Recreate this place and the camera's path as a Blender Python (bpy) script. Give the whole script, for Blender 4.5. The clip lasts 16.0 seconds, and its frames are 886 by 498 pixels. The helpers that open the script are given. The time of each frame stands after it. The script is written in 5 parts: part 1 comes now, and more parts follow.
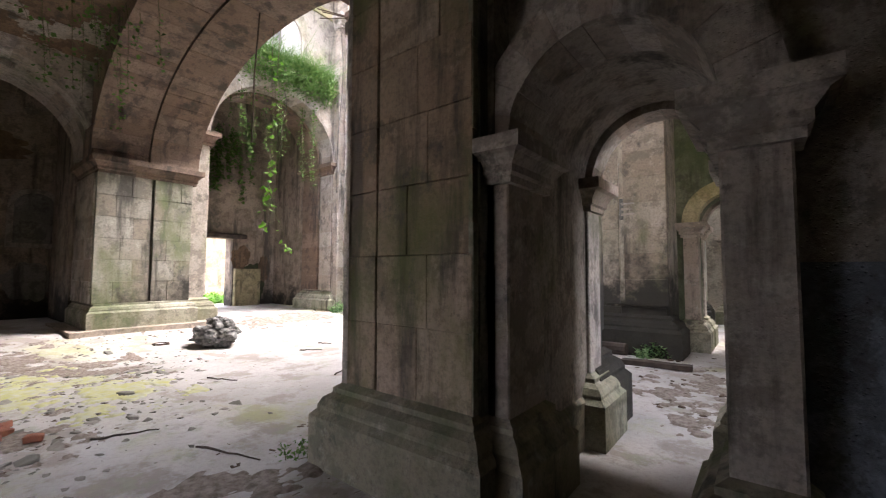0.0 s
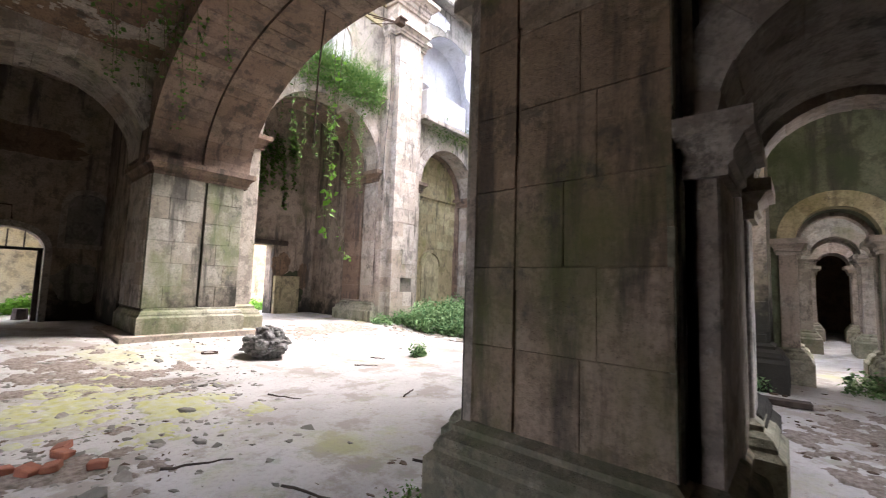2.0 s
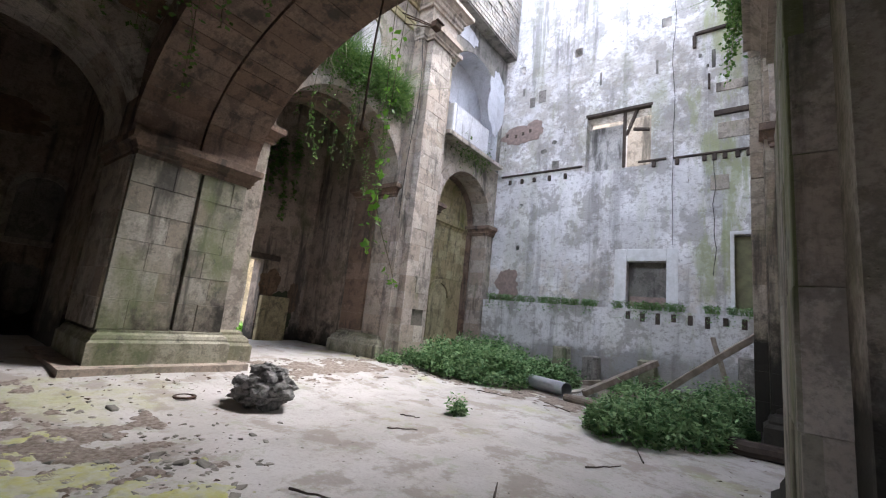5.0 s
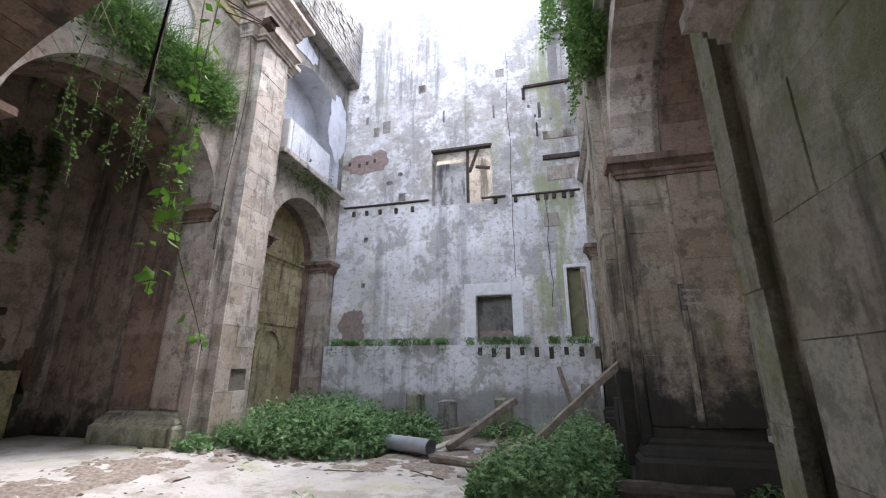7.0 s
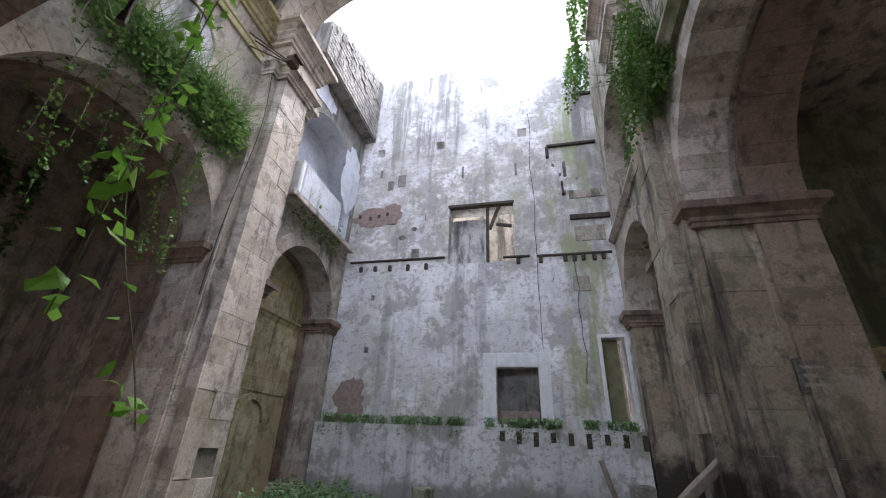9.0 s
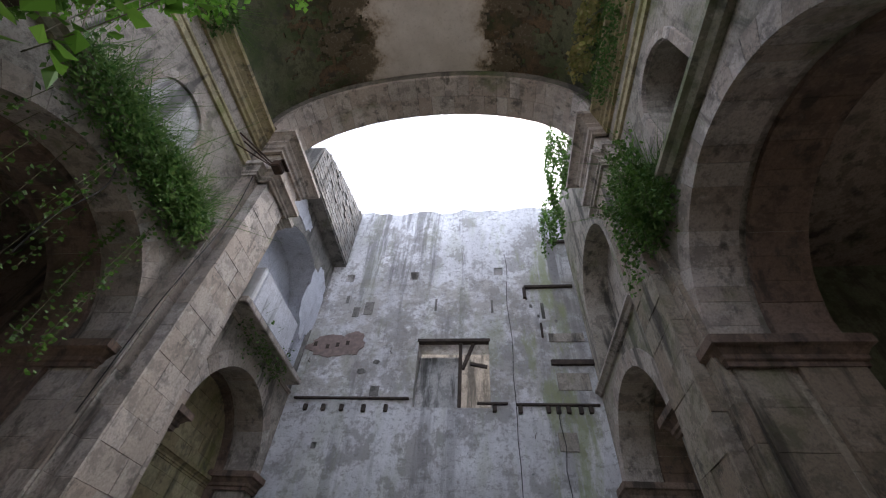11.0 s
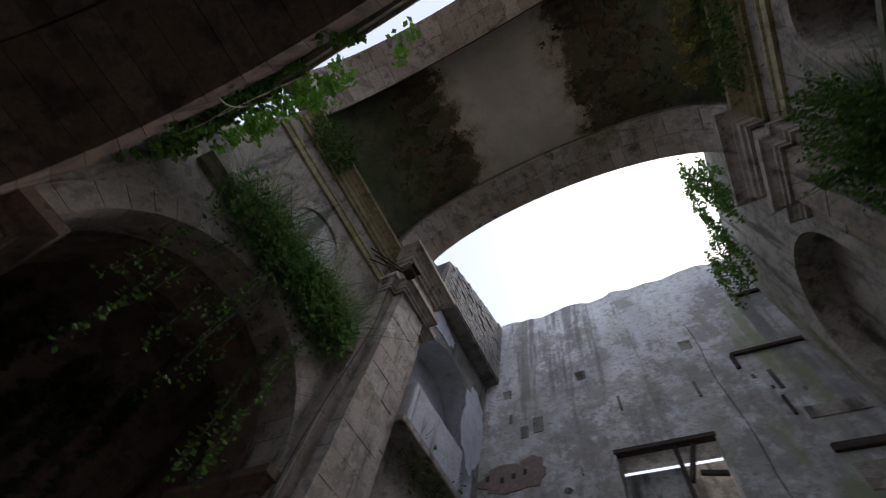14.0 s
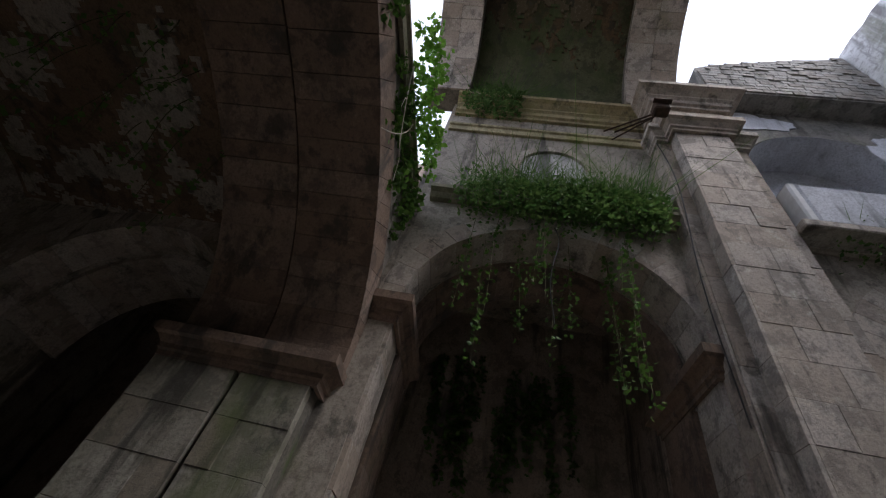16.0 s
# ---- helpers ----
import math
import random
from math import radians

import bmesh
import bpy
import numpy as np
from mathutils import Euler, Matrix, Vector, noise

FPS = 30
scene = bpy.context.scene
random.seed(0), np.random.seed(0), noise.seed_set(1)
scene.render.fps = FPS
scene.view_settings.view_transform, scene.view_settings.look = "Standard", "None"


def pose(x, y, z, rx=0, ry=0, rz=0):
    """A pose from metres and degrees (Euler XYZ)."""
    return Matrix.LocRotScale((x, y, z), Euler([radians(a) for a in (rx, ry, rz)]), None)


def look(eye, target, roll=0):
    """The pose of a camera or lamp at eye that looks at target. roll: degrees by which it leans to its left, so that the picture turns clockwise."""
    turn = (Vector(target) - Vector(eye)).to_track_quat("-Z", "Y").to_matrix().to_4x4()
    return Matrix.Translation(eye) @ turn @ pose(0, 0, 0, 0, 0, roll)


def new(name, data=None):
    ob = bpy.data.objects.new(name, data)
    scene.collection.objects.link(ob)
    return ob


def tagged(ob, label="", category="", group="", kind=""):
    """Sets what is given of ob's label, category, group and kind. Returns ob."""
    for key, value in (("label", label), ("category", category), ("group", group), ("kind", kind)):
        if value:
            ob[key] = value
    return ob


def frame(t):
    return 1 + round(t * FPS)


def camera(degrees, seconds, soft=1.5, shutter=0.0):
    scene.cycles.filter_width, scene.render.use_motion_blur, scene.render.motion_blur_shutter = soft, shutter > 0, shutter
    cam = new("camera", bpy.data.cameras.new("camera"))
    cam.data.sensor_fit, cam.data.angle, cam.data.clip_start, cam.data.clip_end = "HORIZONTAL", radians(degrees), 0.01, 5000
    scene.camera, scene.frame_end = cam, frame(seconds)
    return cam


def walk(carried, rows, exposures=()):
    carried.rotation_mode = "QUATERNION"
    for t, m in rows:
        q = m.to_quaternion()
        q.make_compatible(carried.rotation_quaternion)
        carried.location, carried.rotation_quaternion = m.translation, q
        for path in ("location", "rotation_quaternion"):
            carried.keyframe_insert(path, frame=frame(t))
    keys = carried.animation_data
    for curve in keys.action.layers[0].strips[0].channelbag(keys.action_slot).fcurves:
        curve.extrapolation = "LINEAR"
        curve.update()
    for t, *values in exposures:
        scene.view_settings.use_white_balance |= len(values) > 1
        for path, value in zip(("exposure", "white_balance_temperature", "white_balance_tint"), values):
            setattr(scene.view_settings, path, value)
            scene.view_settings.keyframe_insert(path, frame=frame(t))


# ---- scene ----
cam = camera(94.8, 16.0, soft=1.1, shutter=0.15)
METRES, EYE, TILT, LEAN, TURN = 10.0, 1.5, 0.0, 0.0, 38.2
ROWS = [
    (0.0, 0.0, 0.0, 0.0, -0.01, 3.25, -0.2),
    (0.5, -0.0143, 0.0076, 0.0023, -6.84, 4.44, 0.15),
    (1.0, -0.0301, 0.0216, -0.0002, -7.89, 4.66, -0.98),
    (1.5, -0.0501, 0.0334, 0.0009, -3.89, 4.44, -0.95),
    (2.0, -0.0819, 0.0535, 0.0001, 2.86, 4.88, -1.85),
    (2.5, -0.1094, 0.0724, -0.0016, 10.94, 4.07, -0.35),
    (3.0, -0.1357, 0.0981, -0.0016, 15.85, 5.01, -1.34),
    (5.5, -0.2366, 0.2497, 0.0059, -6.95, 12.36, -4.91),
    (6.0, -0.2408, 0.2872, 0.013, -11.25, 15.58, -2.45),
    (6.5, -0.2373, 0.324, 0.0125, -17.35, 13.71, -0.16),
    (7.0, -0.2376, 0.3634, 0.0178, -23.77, 16.24, -0.13),
    (7.5, -0.2381, 0.3982, 0.0231, -22.52, 21.56, -0.81),
    (8.0, -0.2402, 0.4342, 0.025, -22.74, 22.66, -1.62),
    (10.5, -0.2266, 0.6129, 0.0391, -30.32, 40.36, -2.63),
    (11.0, -0.2216, 0.638, 0.0442, -33.05, 47.41, -3.18),
    (11.5, -0.2185, 0.6665, 0.0476, -39.41, 55.81, -4.61),
    (12.0, -0.2118, 0.6981, 0.0495, -41.51, 59.79, -6.19),
    (12.5, -0.196, 0.7283, 0.0519, -38.5, 62.18, -6.41),
    (13.0, -0.1893, 0.7631, 0.0539, -41.66, 68.7, -5.97),
    (13.5, -0.1877, 0.7873, 0.0521, -34.54, 65.38, -8.67),
    (14.0, -0.1896, 0.8109, 0.0487, -11.0, 64.9, -9.28),
    (14.5, -0.192, 0.8281, 0.0428, 14.63, 64.61, -11.04),
    (15.0, -0.1962, 0.8463, 0.0373, 32.92, 60.73, -12.43),
    (15.5, -0.2004, 0.8629, 0.0357, 44.99, 52.25, -11.52),
    (16.0, -0.199, 0.8824, 0.033, 51.76, 46.96, -12.01),
]
walk(cam, [(t, pose(0, 0, EYE, TILT, LEAN, TURN) @ pose(METRES * x, METRES * y, METRES * z, 90 + pitch, roll, yaw)) for t, x, y, z, yaw, pitch, roll in ROWS],
     [(0, 3.75, 6450, 18), (1.5, 3.75, 6400, 18), (3, 3.45, 6300, 17), (5.5, 2.55, 6100, 15), (7, 2.6, 6100, 15), (8, 2.42, 6100, 15), (10.5, 1.6, 6100, 15), (12, 0.65, 6100, 15), (13.5, 0.2, 6100, 15), (14.5, -0.25, 6100, 15), (15.5, -0.25, 6100, 15), (16, 0.7, 6100, 15)])

# ---- light ----
world = bpy.data.worlds.new("overcast_sky")
scene.world = world
world.use_nodes = True
wn = world.node_tree
sky = wn.nodes.new("ShaderNodeTexSky")
sky.sky_type, sky.sun_disc = "NISHITA", False
sky.sun_elevation, sky.sun_rotation = radians(60), radians(31)
sky.air_density, sky.dust_density, sky.ozone_density = 1.0, 6.0, 1.0
bgd = wn.nodes["Background"]
bgd.inputs["Strength"].default_value = 0.15
cloud = wn.nodes.new("ShaderNodeMix")
cloud.data_type = "RGBA"
cloud.inputs[0].default_value = 0.75
cloud.inputs[7].default_value = (6.9, 7.45, 8.5, 1)
wn.links.new(sky.outputs["Color"], cloud.inputs[6])
wn.links.new(cloud.outputs[2], bgd.inputs["Color"])
sun = new("sun", bpy.data.lights.new("sun", "SUN"))
sun.data.energy, sun.data.angle, sun.data.color = 2.3, radians(34), (1.0, 0.98, 0.95)
sun.matrix_world = look((0.1, 16.6, 22.5), (-6.6, 5.5, 0))

# ---- materials ----


class Nodes:
    """A short way to write one node material."""

    def __init__(self, name, rough=0.9, metal=0.0):
        self.mat = bpy.data.materials.new(name)
        self.mat.use_nodes = True
        self.t = self.mat.node_tree
        self.b = self.t.nodes["Principled BSDF"]
        self.b.inputs["Roughness"].default_value = rough
        self.b.inputs["Metallic"].default_value = metal
        self.b.inputs["Specular IOR Level"].default_value = 0.3
        self.co = self.t.nodes.new("ShaderNodeNewGeometry").outputs["Position"]

    def put(self, sock, v):
        if hasattr(v, "is_output"):
            self.t.links.new(v, sock)
        else:
            sock.default_value = v

    def noise(self, scale, detail=6, rough=0.6, stretch=(1, 1, 1), offset=(0, 0, 0)):
        m = self.t.nodes.new("ShaderNodeMapping")
        m.inputs["Scale"].default_value = stretch
        m.inputs["Location"].default_value = offset
        self.t.links.new(self.co, m.inputs["Vector"])
        n = self.t.nodes.new("ShaderNodeTexNoise")
        n.inputs["Scale"].default_value, n.inputs["Detail"].default_value = scale, detail
        n.inputs["Roughness"].default_value = rough
        self.t.links.new(m.outputs["Vector"], n.inputs["Vector"])
        return n.outputs["Fac"]

    def cells(self, scale, stretch=(1, 1, 1)):
        m = self.t.nodes.new("ShaderNodeMapping")
        m.inputs["Scale"].default_value = stretch
        self.t.links.new(self.co, m.inputs["Vector"])
        n = self.t.nodes.new("ShaderNodeTexVoronoi")
        n.inputs["Scale"].default_value = scale
        self.t.links.new(m.outputs["Vector"], n.inputs["Vector"])
        return n.outputs["Distance"]

    def ramp(self, v, lo, hi, a=0.0, b=1.0):
        r = self.t.nodes.new("ShaderNodeMapRange")
        r.interpolation_type = "SMOOTHSTEP"
        for i, x in enumerate((v, lo, hi, a, b)):
            self.put(r.inputs[i], x)
        return r.outputs[0]

    def mul(self, a, b, op="MULTIPLY"):
        m = self.t.nodes.new("ShaderNodeMath")
        m.operation = op
        self.put(m.inputs[0], a)
        self.put(m.inputs[1], b)
        return m.outputs[0]

    def mix(self, f, a, b):
        m = self.t.nodes.new("ShaderNodeMix")
        m.data_type = "RGBA"
        self.put(m.inputs[0], f)
        self.put(m.inputs[6], a if hasattr(a, "is_output") else (*a, 1))
        self.put(m.inputs[7], b if hasattr(b, "is_output") else (*b, 1))
        return m.outputs[2]

    def height(self, lo, hi):
        s = self.t.nodes.new("ShaderNodeSeparateXYZ")
        self.t.links.new(self.co, s.inputs[0])
        return self.ramp(s.outputs["Z"], lo, hi)

    def random(self):
        return self.t.nodes.new("ShaderNodeObjectInfo").outputs["Random"]

    def island(self):
        return self.t.nodes.new("ShaderNodeNewGeometry").outputs["Random Per Island"]

    def done(self, colour, bump=None, strength=0.4, distance=0.02):
        self.put(self.b.inputs["Base Color"], colour if hasattr(colour, "is_output") else (*colour, 1))
        if bump is not None:
            n = self.t.nodes.new("ShaderNodeBump")
            n.inputs["Strength"].default_value, n.inputs["Distance"].default_value = strength, distance
            self.t.links.new(bump, n.inputs["Height"])
            self.t.links.new(n.outputs["Normal"], self.b.inputs["Normal"])
        return self.mat


def weathered(name, base, other, moss=(0.08, 0.12, 0.03), moss_at=0.56, black_at=0.60, pieces=False, dark=(0.05, 0.048, 0.042), bump=0.5, patchy=1.0, foot=0.0):
    """Old limestone or plaster: two tones, streaks of black, patches of moss, pitted grain."""
    n = Nodes(name)
    tone = n.mix(n.ramp(n.noise(0.9, 8), 0.35, 0.65), base, other)
    if pieces:
        tone = n.mix(n.ramp(n.random(), 0.0, 1.0, 0.0, 0.7), tone, tuple(c * k for c, k in zip(base, (0.62, 0.55, 0.48))))
    blotch = n.ramp(n.noise(3.2, 9, 0.7, (1, 1, 1), (2, 8, 5)), 0.50, 0.58)
    tone = n.mix(n.mul(blotch, 0.55 * patchy), tone, tuple(c * 0.42 for c in other))
    pale = n.ramp(n.noise(5.5, 9, 0.72, (1, 1, 1), (6, 1, 9)), 0.55, 0.68)
    tone = n.mix(n.mul(pale, 0.35 * patchy), tone, tuple(min(0.8, c * 1.45) for c in base))
    grain = n.noise(28, 8, 0.7)
    tone = n.mix(n.ramp(grain, 0.42, 0.68, 0.0, 0.55), tone, tuple(c * 0.35 for c in base))
    streak = n.ramp(n.noise(1.1, 7, 0.62, (2.6, 2.6, 0.35)), black_at - 0.04, black_at + 0.10)
    tone = n.mix(n.mul(streak, 0.75), tone, dark)
    green = n.ramp(n.noise(0.8, 8, 0.65, (1, 1, 0.6), (7, 3, 1)), moss_at, moss_at + 0.2)
    tone = n.mix(n.mul(green, 0.8), tone, moss)
    spot = n.ramp(n.noise(2.1, 10, 0.78, (1, 1, 0.8), (11, 2, 4)), 0.55, 0.63)
    tone = n.mix(n.mul(spot, 0.6 * patchy), tone, tuple(c * 1.6 for c in dark))
    if foot:
        # black algae that has climbed from the wet ground, ragged at its upper edge
        sep = n.t.nodes.new("ShaderNodeSeparateXYZ")
        n.t.links.new(n.co, sep.inputs[0])
        edge = n.mul(n.mul(n.noise(1.1, 10, 0.7, (1, 1, 0.9)), 4.0), sep.outputs[2], "SUBTRACT")
        tone = n.mix(n.mul(n.ramp(edge, 2.1 - foot, 3.0 - foot), 0.95), tone, (0.028, 0.027, 0.022))
    pits = n.ramp(n.cells(38), 0.0, 0.25)
    relief = n.mul(n.mul(grain, 0.6), n.mul(pits, 0.4), "ADD")
    return n.done(tone, relief, bump, 0.03)


STONE = weathered("limestone_blocks", (0.60, 0.53, 0.46), (0.44, 0.39, 0.34), moss_at=0.56, pieces=True)
# Red-brown arch stone, its tone lowered to stand in for undersides in shade.
SHADED_ARCHSTONE = weathered("red_brown_shaded_arch_stone", (0.31, 0.225, 0.175), (0.22, 0.165, 0.13), (0.08, 0.09, 0.04), 0.56, 0.55, True)
VAULTBROWN = weathered("brown_stained_vault", (0.17, 0.115, 0.065), (0.08, 0.062, 0.04), (0.05, 0.06, 0.025), 0.50, 0.55, bump=0.9)
GREENWALL = weathered("dark_green_algae_wall", (0.20, 0.21, 0.14), (0.12, 0.14, 0.085), (0.07, 0.095, 0.04), 0.50, 0.55)
PALESOOT = weathered("cream_limestone_with_black_foot", (0.62, 0.55, 0.43), (0.50, 0.44, 0.34), (0.20, 0.21, 0.09), 0.54, 0.60, True, foot=1.9)
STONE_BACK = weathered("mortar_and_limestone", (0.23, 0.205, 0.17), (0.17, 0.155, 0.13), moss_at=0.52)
MOSSY = weathered("mossy_limestone", (0.43, 0.40, 0.32), (0.33, 0.33, 0.23), (0.11, 0.135, 0.055), 0.46, 0.58, True)
PALEMOSS = weathered("pale_mossed_stone", (0.56, 0.53, 0.47), (0.42, 0.41, 0.34), (0.17, 0.20, 0.075), 0.44, 0.56, True)
DULLMOSS = weathered("dull_mossed_pier_stone", (0.45, 0.42, 0.36), (0.33, 0.315, 0.255), (0.14, 0.17, 0.065), 0.46, 0.54, True, foot=1.5)
SOOTY = weathered("black_stained_limestone", (0.46, 0.39, 0.31), (0.34, 0.30, 0.22), (0.12, 0.14, 0.05), 0.52, 0.55, True, dark=(0.035, 0.033, 0.03), foot=2.2)
NEARSTONE = weathered("brown_mossed_limestone", (0.52, 0.40, 0.30), (0.40, 0.31, 0.22), (0.13, 0.15, 0.05), 0.48, 0.53, True)
RUBBLESTONE = weathered("rough_rubble_stones", (0.36, 0.34, 0.31), (0.24, 0.23, 0.21), (0.12, 0.13, 0.06), 0.6, 0.58, True, bump=0.9)
PLASTER = weathered("stained_lime_plaster", (0.62, 0.60, 0.57), (0.44, 0.43, 0.41), (0.26, 0.29, 0.10), 0.60, 0.54)
OCHREWET = weathered("ochre_plaster_with_black_foot", (0.44, 0.385, 0.32), (0.34, 0.31, 0.25), (0.14, 0.16, 0.06), 0.52, 0.55, foot=2.0)
OCHRE = weathered("ochre_plaster", (0.46, 0.40, 0.33), (0.37, 0.33, 0.28), (0.12, 0.15, 0.05), 0.58, 0.56)
RUBBLE = weathered("rubble_masonry", (0.30, 0.28, 0.25), (0.20, 0.19, 0.17), (0.09, 0.11, 0.04), 0.58, 0.55, bump=0.9)
BRICKY = weathered("bare_brick_and_earth", (0.25, 0.165, 0.105), (0.17, 0.12, 0.08), (0.08, 0.10, 0.04), 0.58, 0.58, bump=1.0)


def vault_material():
    """Grey vault plaster, browned and blackened by damp towards its torn sides."""
    n = Nodes("vault_plaster")
    tone = n.mix(n.ramp(n.noise(0.8, 8), 0.35, 0.65), (0.70, 0.65, 0.58), (0.58, 0.53, 0.46))
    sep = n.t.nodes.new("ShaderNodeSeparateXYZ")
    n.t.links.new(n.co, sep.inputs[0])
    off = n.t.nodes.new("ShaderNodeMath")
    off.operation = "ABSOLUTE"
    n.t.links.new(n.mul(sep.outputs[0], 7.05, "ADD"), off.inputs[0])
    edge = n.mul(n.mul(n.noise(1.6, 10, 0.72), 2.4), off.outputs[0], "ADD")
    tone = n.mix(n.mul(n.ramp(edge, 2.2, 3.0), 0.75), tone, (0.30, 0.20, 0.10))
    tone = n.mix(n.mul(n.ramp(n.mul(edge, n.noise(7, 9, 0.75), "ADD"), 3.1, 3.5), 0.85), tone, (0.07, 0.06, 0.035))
    tone = n.mix(n.mul(n.ramp(n.noise(14, 9, 0.75), 0.52, 0.66), 0.4), tone, (0.34, 0.30, 0.25))
    return n.done(tone, n.noise(20, 8, 0.7), 0.4, 0.02)


VAULT = vault_material()



def floor_material():
    n = Nodes("worn_concrete", 0.85)
    tone = n.mix(n.ramp(n.noise(0.6, 8), 0.35, 0.65), (0.54, 0.515, 0.49), (0.42, 0.395, 0.365))
    tone = n.mix(n.mul(n.ramp(n.noise(1.4, 8, 0.7, (1, 1, 1), (4, 9, 0)), 0.50, 0.60), 0.65), tone, (0.27, 0.225, 0.18))
    tone = n.mix(n.mul(n.ramp(n.noise(7, 9, 0.75, (1, 1, 1), (2, 2, 0)), 0.55, 0.64), 0.5), tone, (0.30, 0.26, 0.21))
    tone = n.mix(n.mul(n.ramp(n.noise(0.5, 7, 0.65, (1, 1, 1), (1, 5, 0)), 0.54, 0.68), 0.6), tone, (0.40, 0.41, 0.16))
    tone = n.mix(n.mul(n.ramp(n.noise(2.6, 10, 0.75, (1, 1, 1), (8, 3, 0)), 0.55, 0.62), 0.5), tone, (0.33, 0.35, 0.24))
    tone = n.mix(n.ramp(n.noise(24, 8, 0.75), 0.45, 0.8, 0, 0.5), tone, (0.25, 0.23, 0.2))
    return n.done(tone, n.noise(18, 8, 0.7), 0.5, 0.02)


FLOOR = floor_material()


def end_wall_material():
    n = Nodes("end_wall_plaster")
    tone = n.mix(n.ramp(n.noise(0.7, 8), 0.35, 0.65), (0.83, 0.82, 0.82), (0.66, 0.65, 0.65))
    sep = n.t.nodes.new("ShaderNodeSeparateXYZ")
    n.t.links.new(n.co, sep.inputs[0])
    wob = n.mul(n.mul(n.noise(0.8, 7, 0.65), 1.6), sep.outputs[2], "ADD")
    # the upper storey's render has weathered to patchy grey, the foot of the wall to cement grey
    band = n.mul(n.ramp(wob, 7.7, 8.0), n.ramp(wob, 12.2, 12.5, 1.0, 0.0))
    torn = n.ramp(n.noise(1.3, 11, 0.72, (1, 1, 1.2), (3, 7, 5)), 0.43, 0.56)
    tone = n.mix(n.mul(n.mul(band, torn), 0.75), tone, (0.42, 0.385, 0.33))
    warm = n.mul(n.ramp(wob, 3.0, 3.3), n.ramp(wob, 4.2, 5.0, 1.0, 0.0))
    tone = n.mix(n.mul(n.mul(warm, torn), 0.55), tone, (0.50, 0.42, 0.33))
    low = n.ramp(wob, 1.7, 2.0, 1.0, 0.0)
    tone = n.mix(n.mul(low, 0.8), tone, (0.27, 0.26, 0.25))
    mottle = n.ramp(n.noise(1.15, 11, 0.76, (1, 1, 0.85), (9, 4, 2)), 0.50, 0.56)
    tone = n.mix(n.mul(mottle, 0.7), tone, (0.31, 0.285, 0.26))
    cloud = n.ramp(n.noise(0.42, 9, 0.7, (1, 1, 1), (4, 2, 6)), 0.47, 0.60)
    tone = n.mix(n.mul(cloud, 0.3), tone, (0.36, 0.35, 0.34))
    flake = n.ramp(n.noise(5.2, 10, 0.8, (1, 1, 1.5), (1, 6, 8)), 0.53, 0.58)
    tone = n.mix(n.mul(flake, 0.6), tone, (0.27, 0.25, 0.235))
    streak = n.ramp(n.noise(1.2, 8, 0.66, (1.5, 1, 0.11)), 0.52, 0.62)
    high = n.ramp(wob, 10.5, 13.0, 0.55, 1.0)
    tone = n.mix(n.mul(n.mul(streak, high), 0.75), tone, (0.17, 0.16, 0.155))
    right = n.ramp(sep.outputs[0], -6.5, -3.5, 0.25, 1.0)
    green = n.ramp(n.noise(0.9, 9, 0.68, (1.6, 1, 0.4), (3, 1, 1)), 0.49, 0.62)
    tone = n.mix(n.mul(n.mul(green, right), 0.75), tone, (0.31, 0.34, 0.16))
    tone = n.mix(n.ramp(n.noise(22, 9, 0.8), 0.50, 0.66, 0, 0.5), tone, (0.36, 0.345, 0.33))
    pock = n.ramp(n.noise(9, 9, 0.8, (1, 1, 1), (5, 5, 1)), 0.60, 0.66)
    tone = n.mix(n.mul(pock, 0.75), tone, (0.12, 0.15, 0.14))
    return n.done(tone, n.mul(n.noise(26, 8, 0.7), n.mul(n.noise(3, 6), 1.5), "ADD"), 0.6, 0.03)


ENDWALL = end_wall_material()


def plain(name, a, b, scale=6, rough=0.8, metal=0.0, bump=0.3, stretch=(1, 1, 1), vary=0.0):
    n = Nodes(name, rough, metal)
    tone = n.mix(n.ramp(n.noise(scale, 8, 0.65, stretch), 0.3, 0.7), a, b)
    if vary:
        tone = n.mix(n.ramp(n.island(), 0, 1, 0, vary), tone, tuple(c * 0.35 for c in a))
    return n.done(tone, n.noise(scale * 5, 6, 0.7, stretch), bump, 0.01)


WOOD = plain("grey_weathered_timber", (0.30, 0.26, 0.21), (0.16, 0.13, 0.10), 5, 0.85, 0, 0.6, (1, 1, 1))
DARKWOOD = plain("dark_rotten_timber", (0.09, 0.07, 0.055), (0.045, 0.035, 0.03), 6, 0.9)
IRON = plain("rusted_iron", (0.05, 0.035, 0.028), (0.10, 0.06, 0.04), 12, 0.7, 0.5)
ZINC = plain("dull_zinc_sheet", (0.50, 0.52, 0.56), (0.38, 0.40, 0.44), 4, 0.45, 0.6, 0.15)
TERRACOTTA = plain("broken_red_brick", (0.44, 0.17, 0.10), (0.30, 0.13, 0.09), 12, 0.9, 0, 0.5, vary=0.3)
ROCK = plain("lumpy_rubble_stone", (0.30, 0.29, 0.275), (0.07, 0.07, 0.065), 9, 0.95, 0, 1.0)
DEBRIS = plain("broken_stone_and_mortar", (0.38, 0.36, 0.31), (0.22, 0.20, 0.17), 9, 0.95, 0, 0.6, vary=0.8)
LITTER = plain("dead_leaves_and_twigs", (0.16, 0.11, 0.075), (0.08, 0.055, 0.04), 14, 0.95, 0, 0.4, vary=0.6)
EARTH = plain("dark_leaf_mould", (0.34, 0.29, 0.245), (0.15, 0.12, 0.095), 17, 0.95, 0, 1.0)
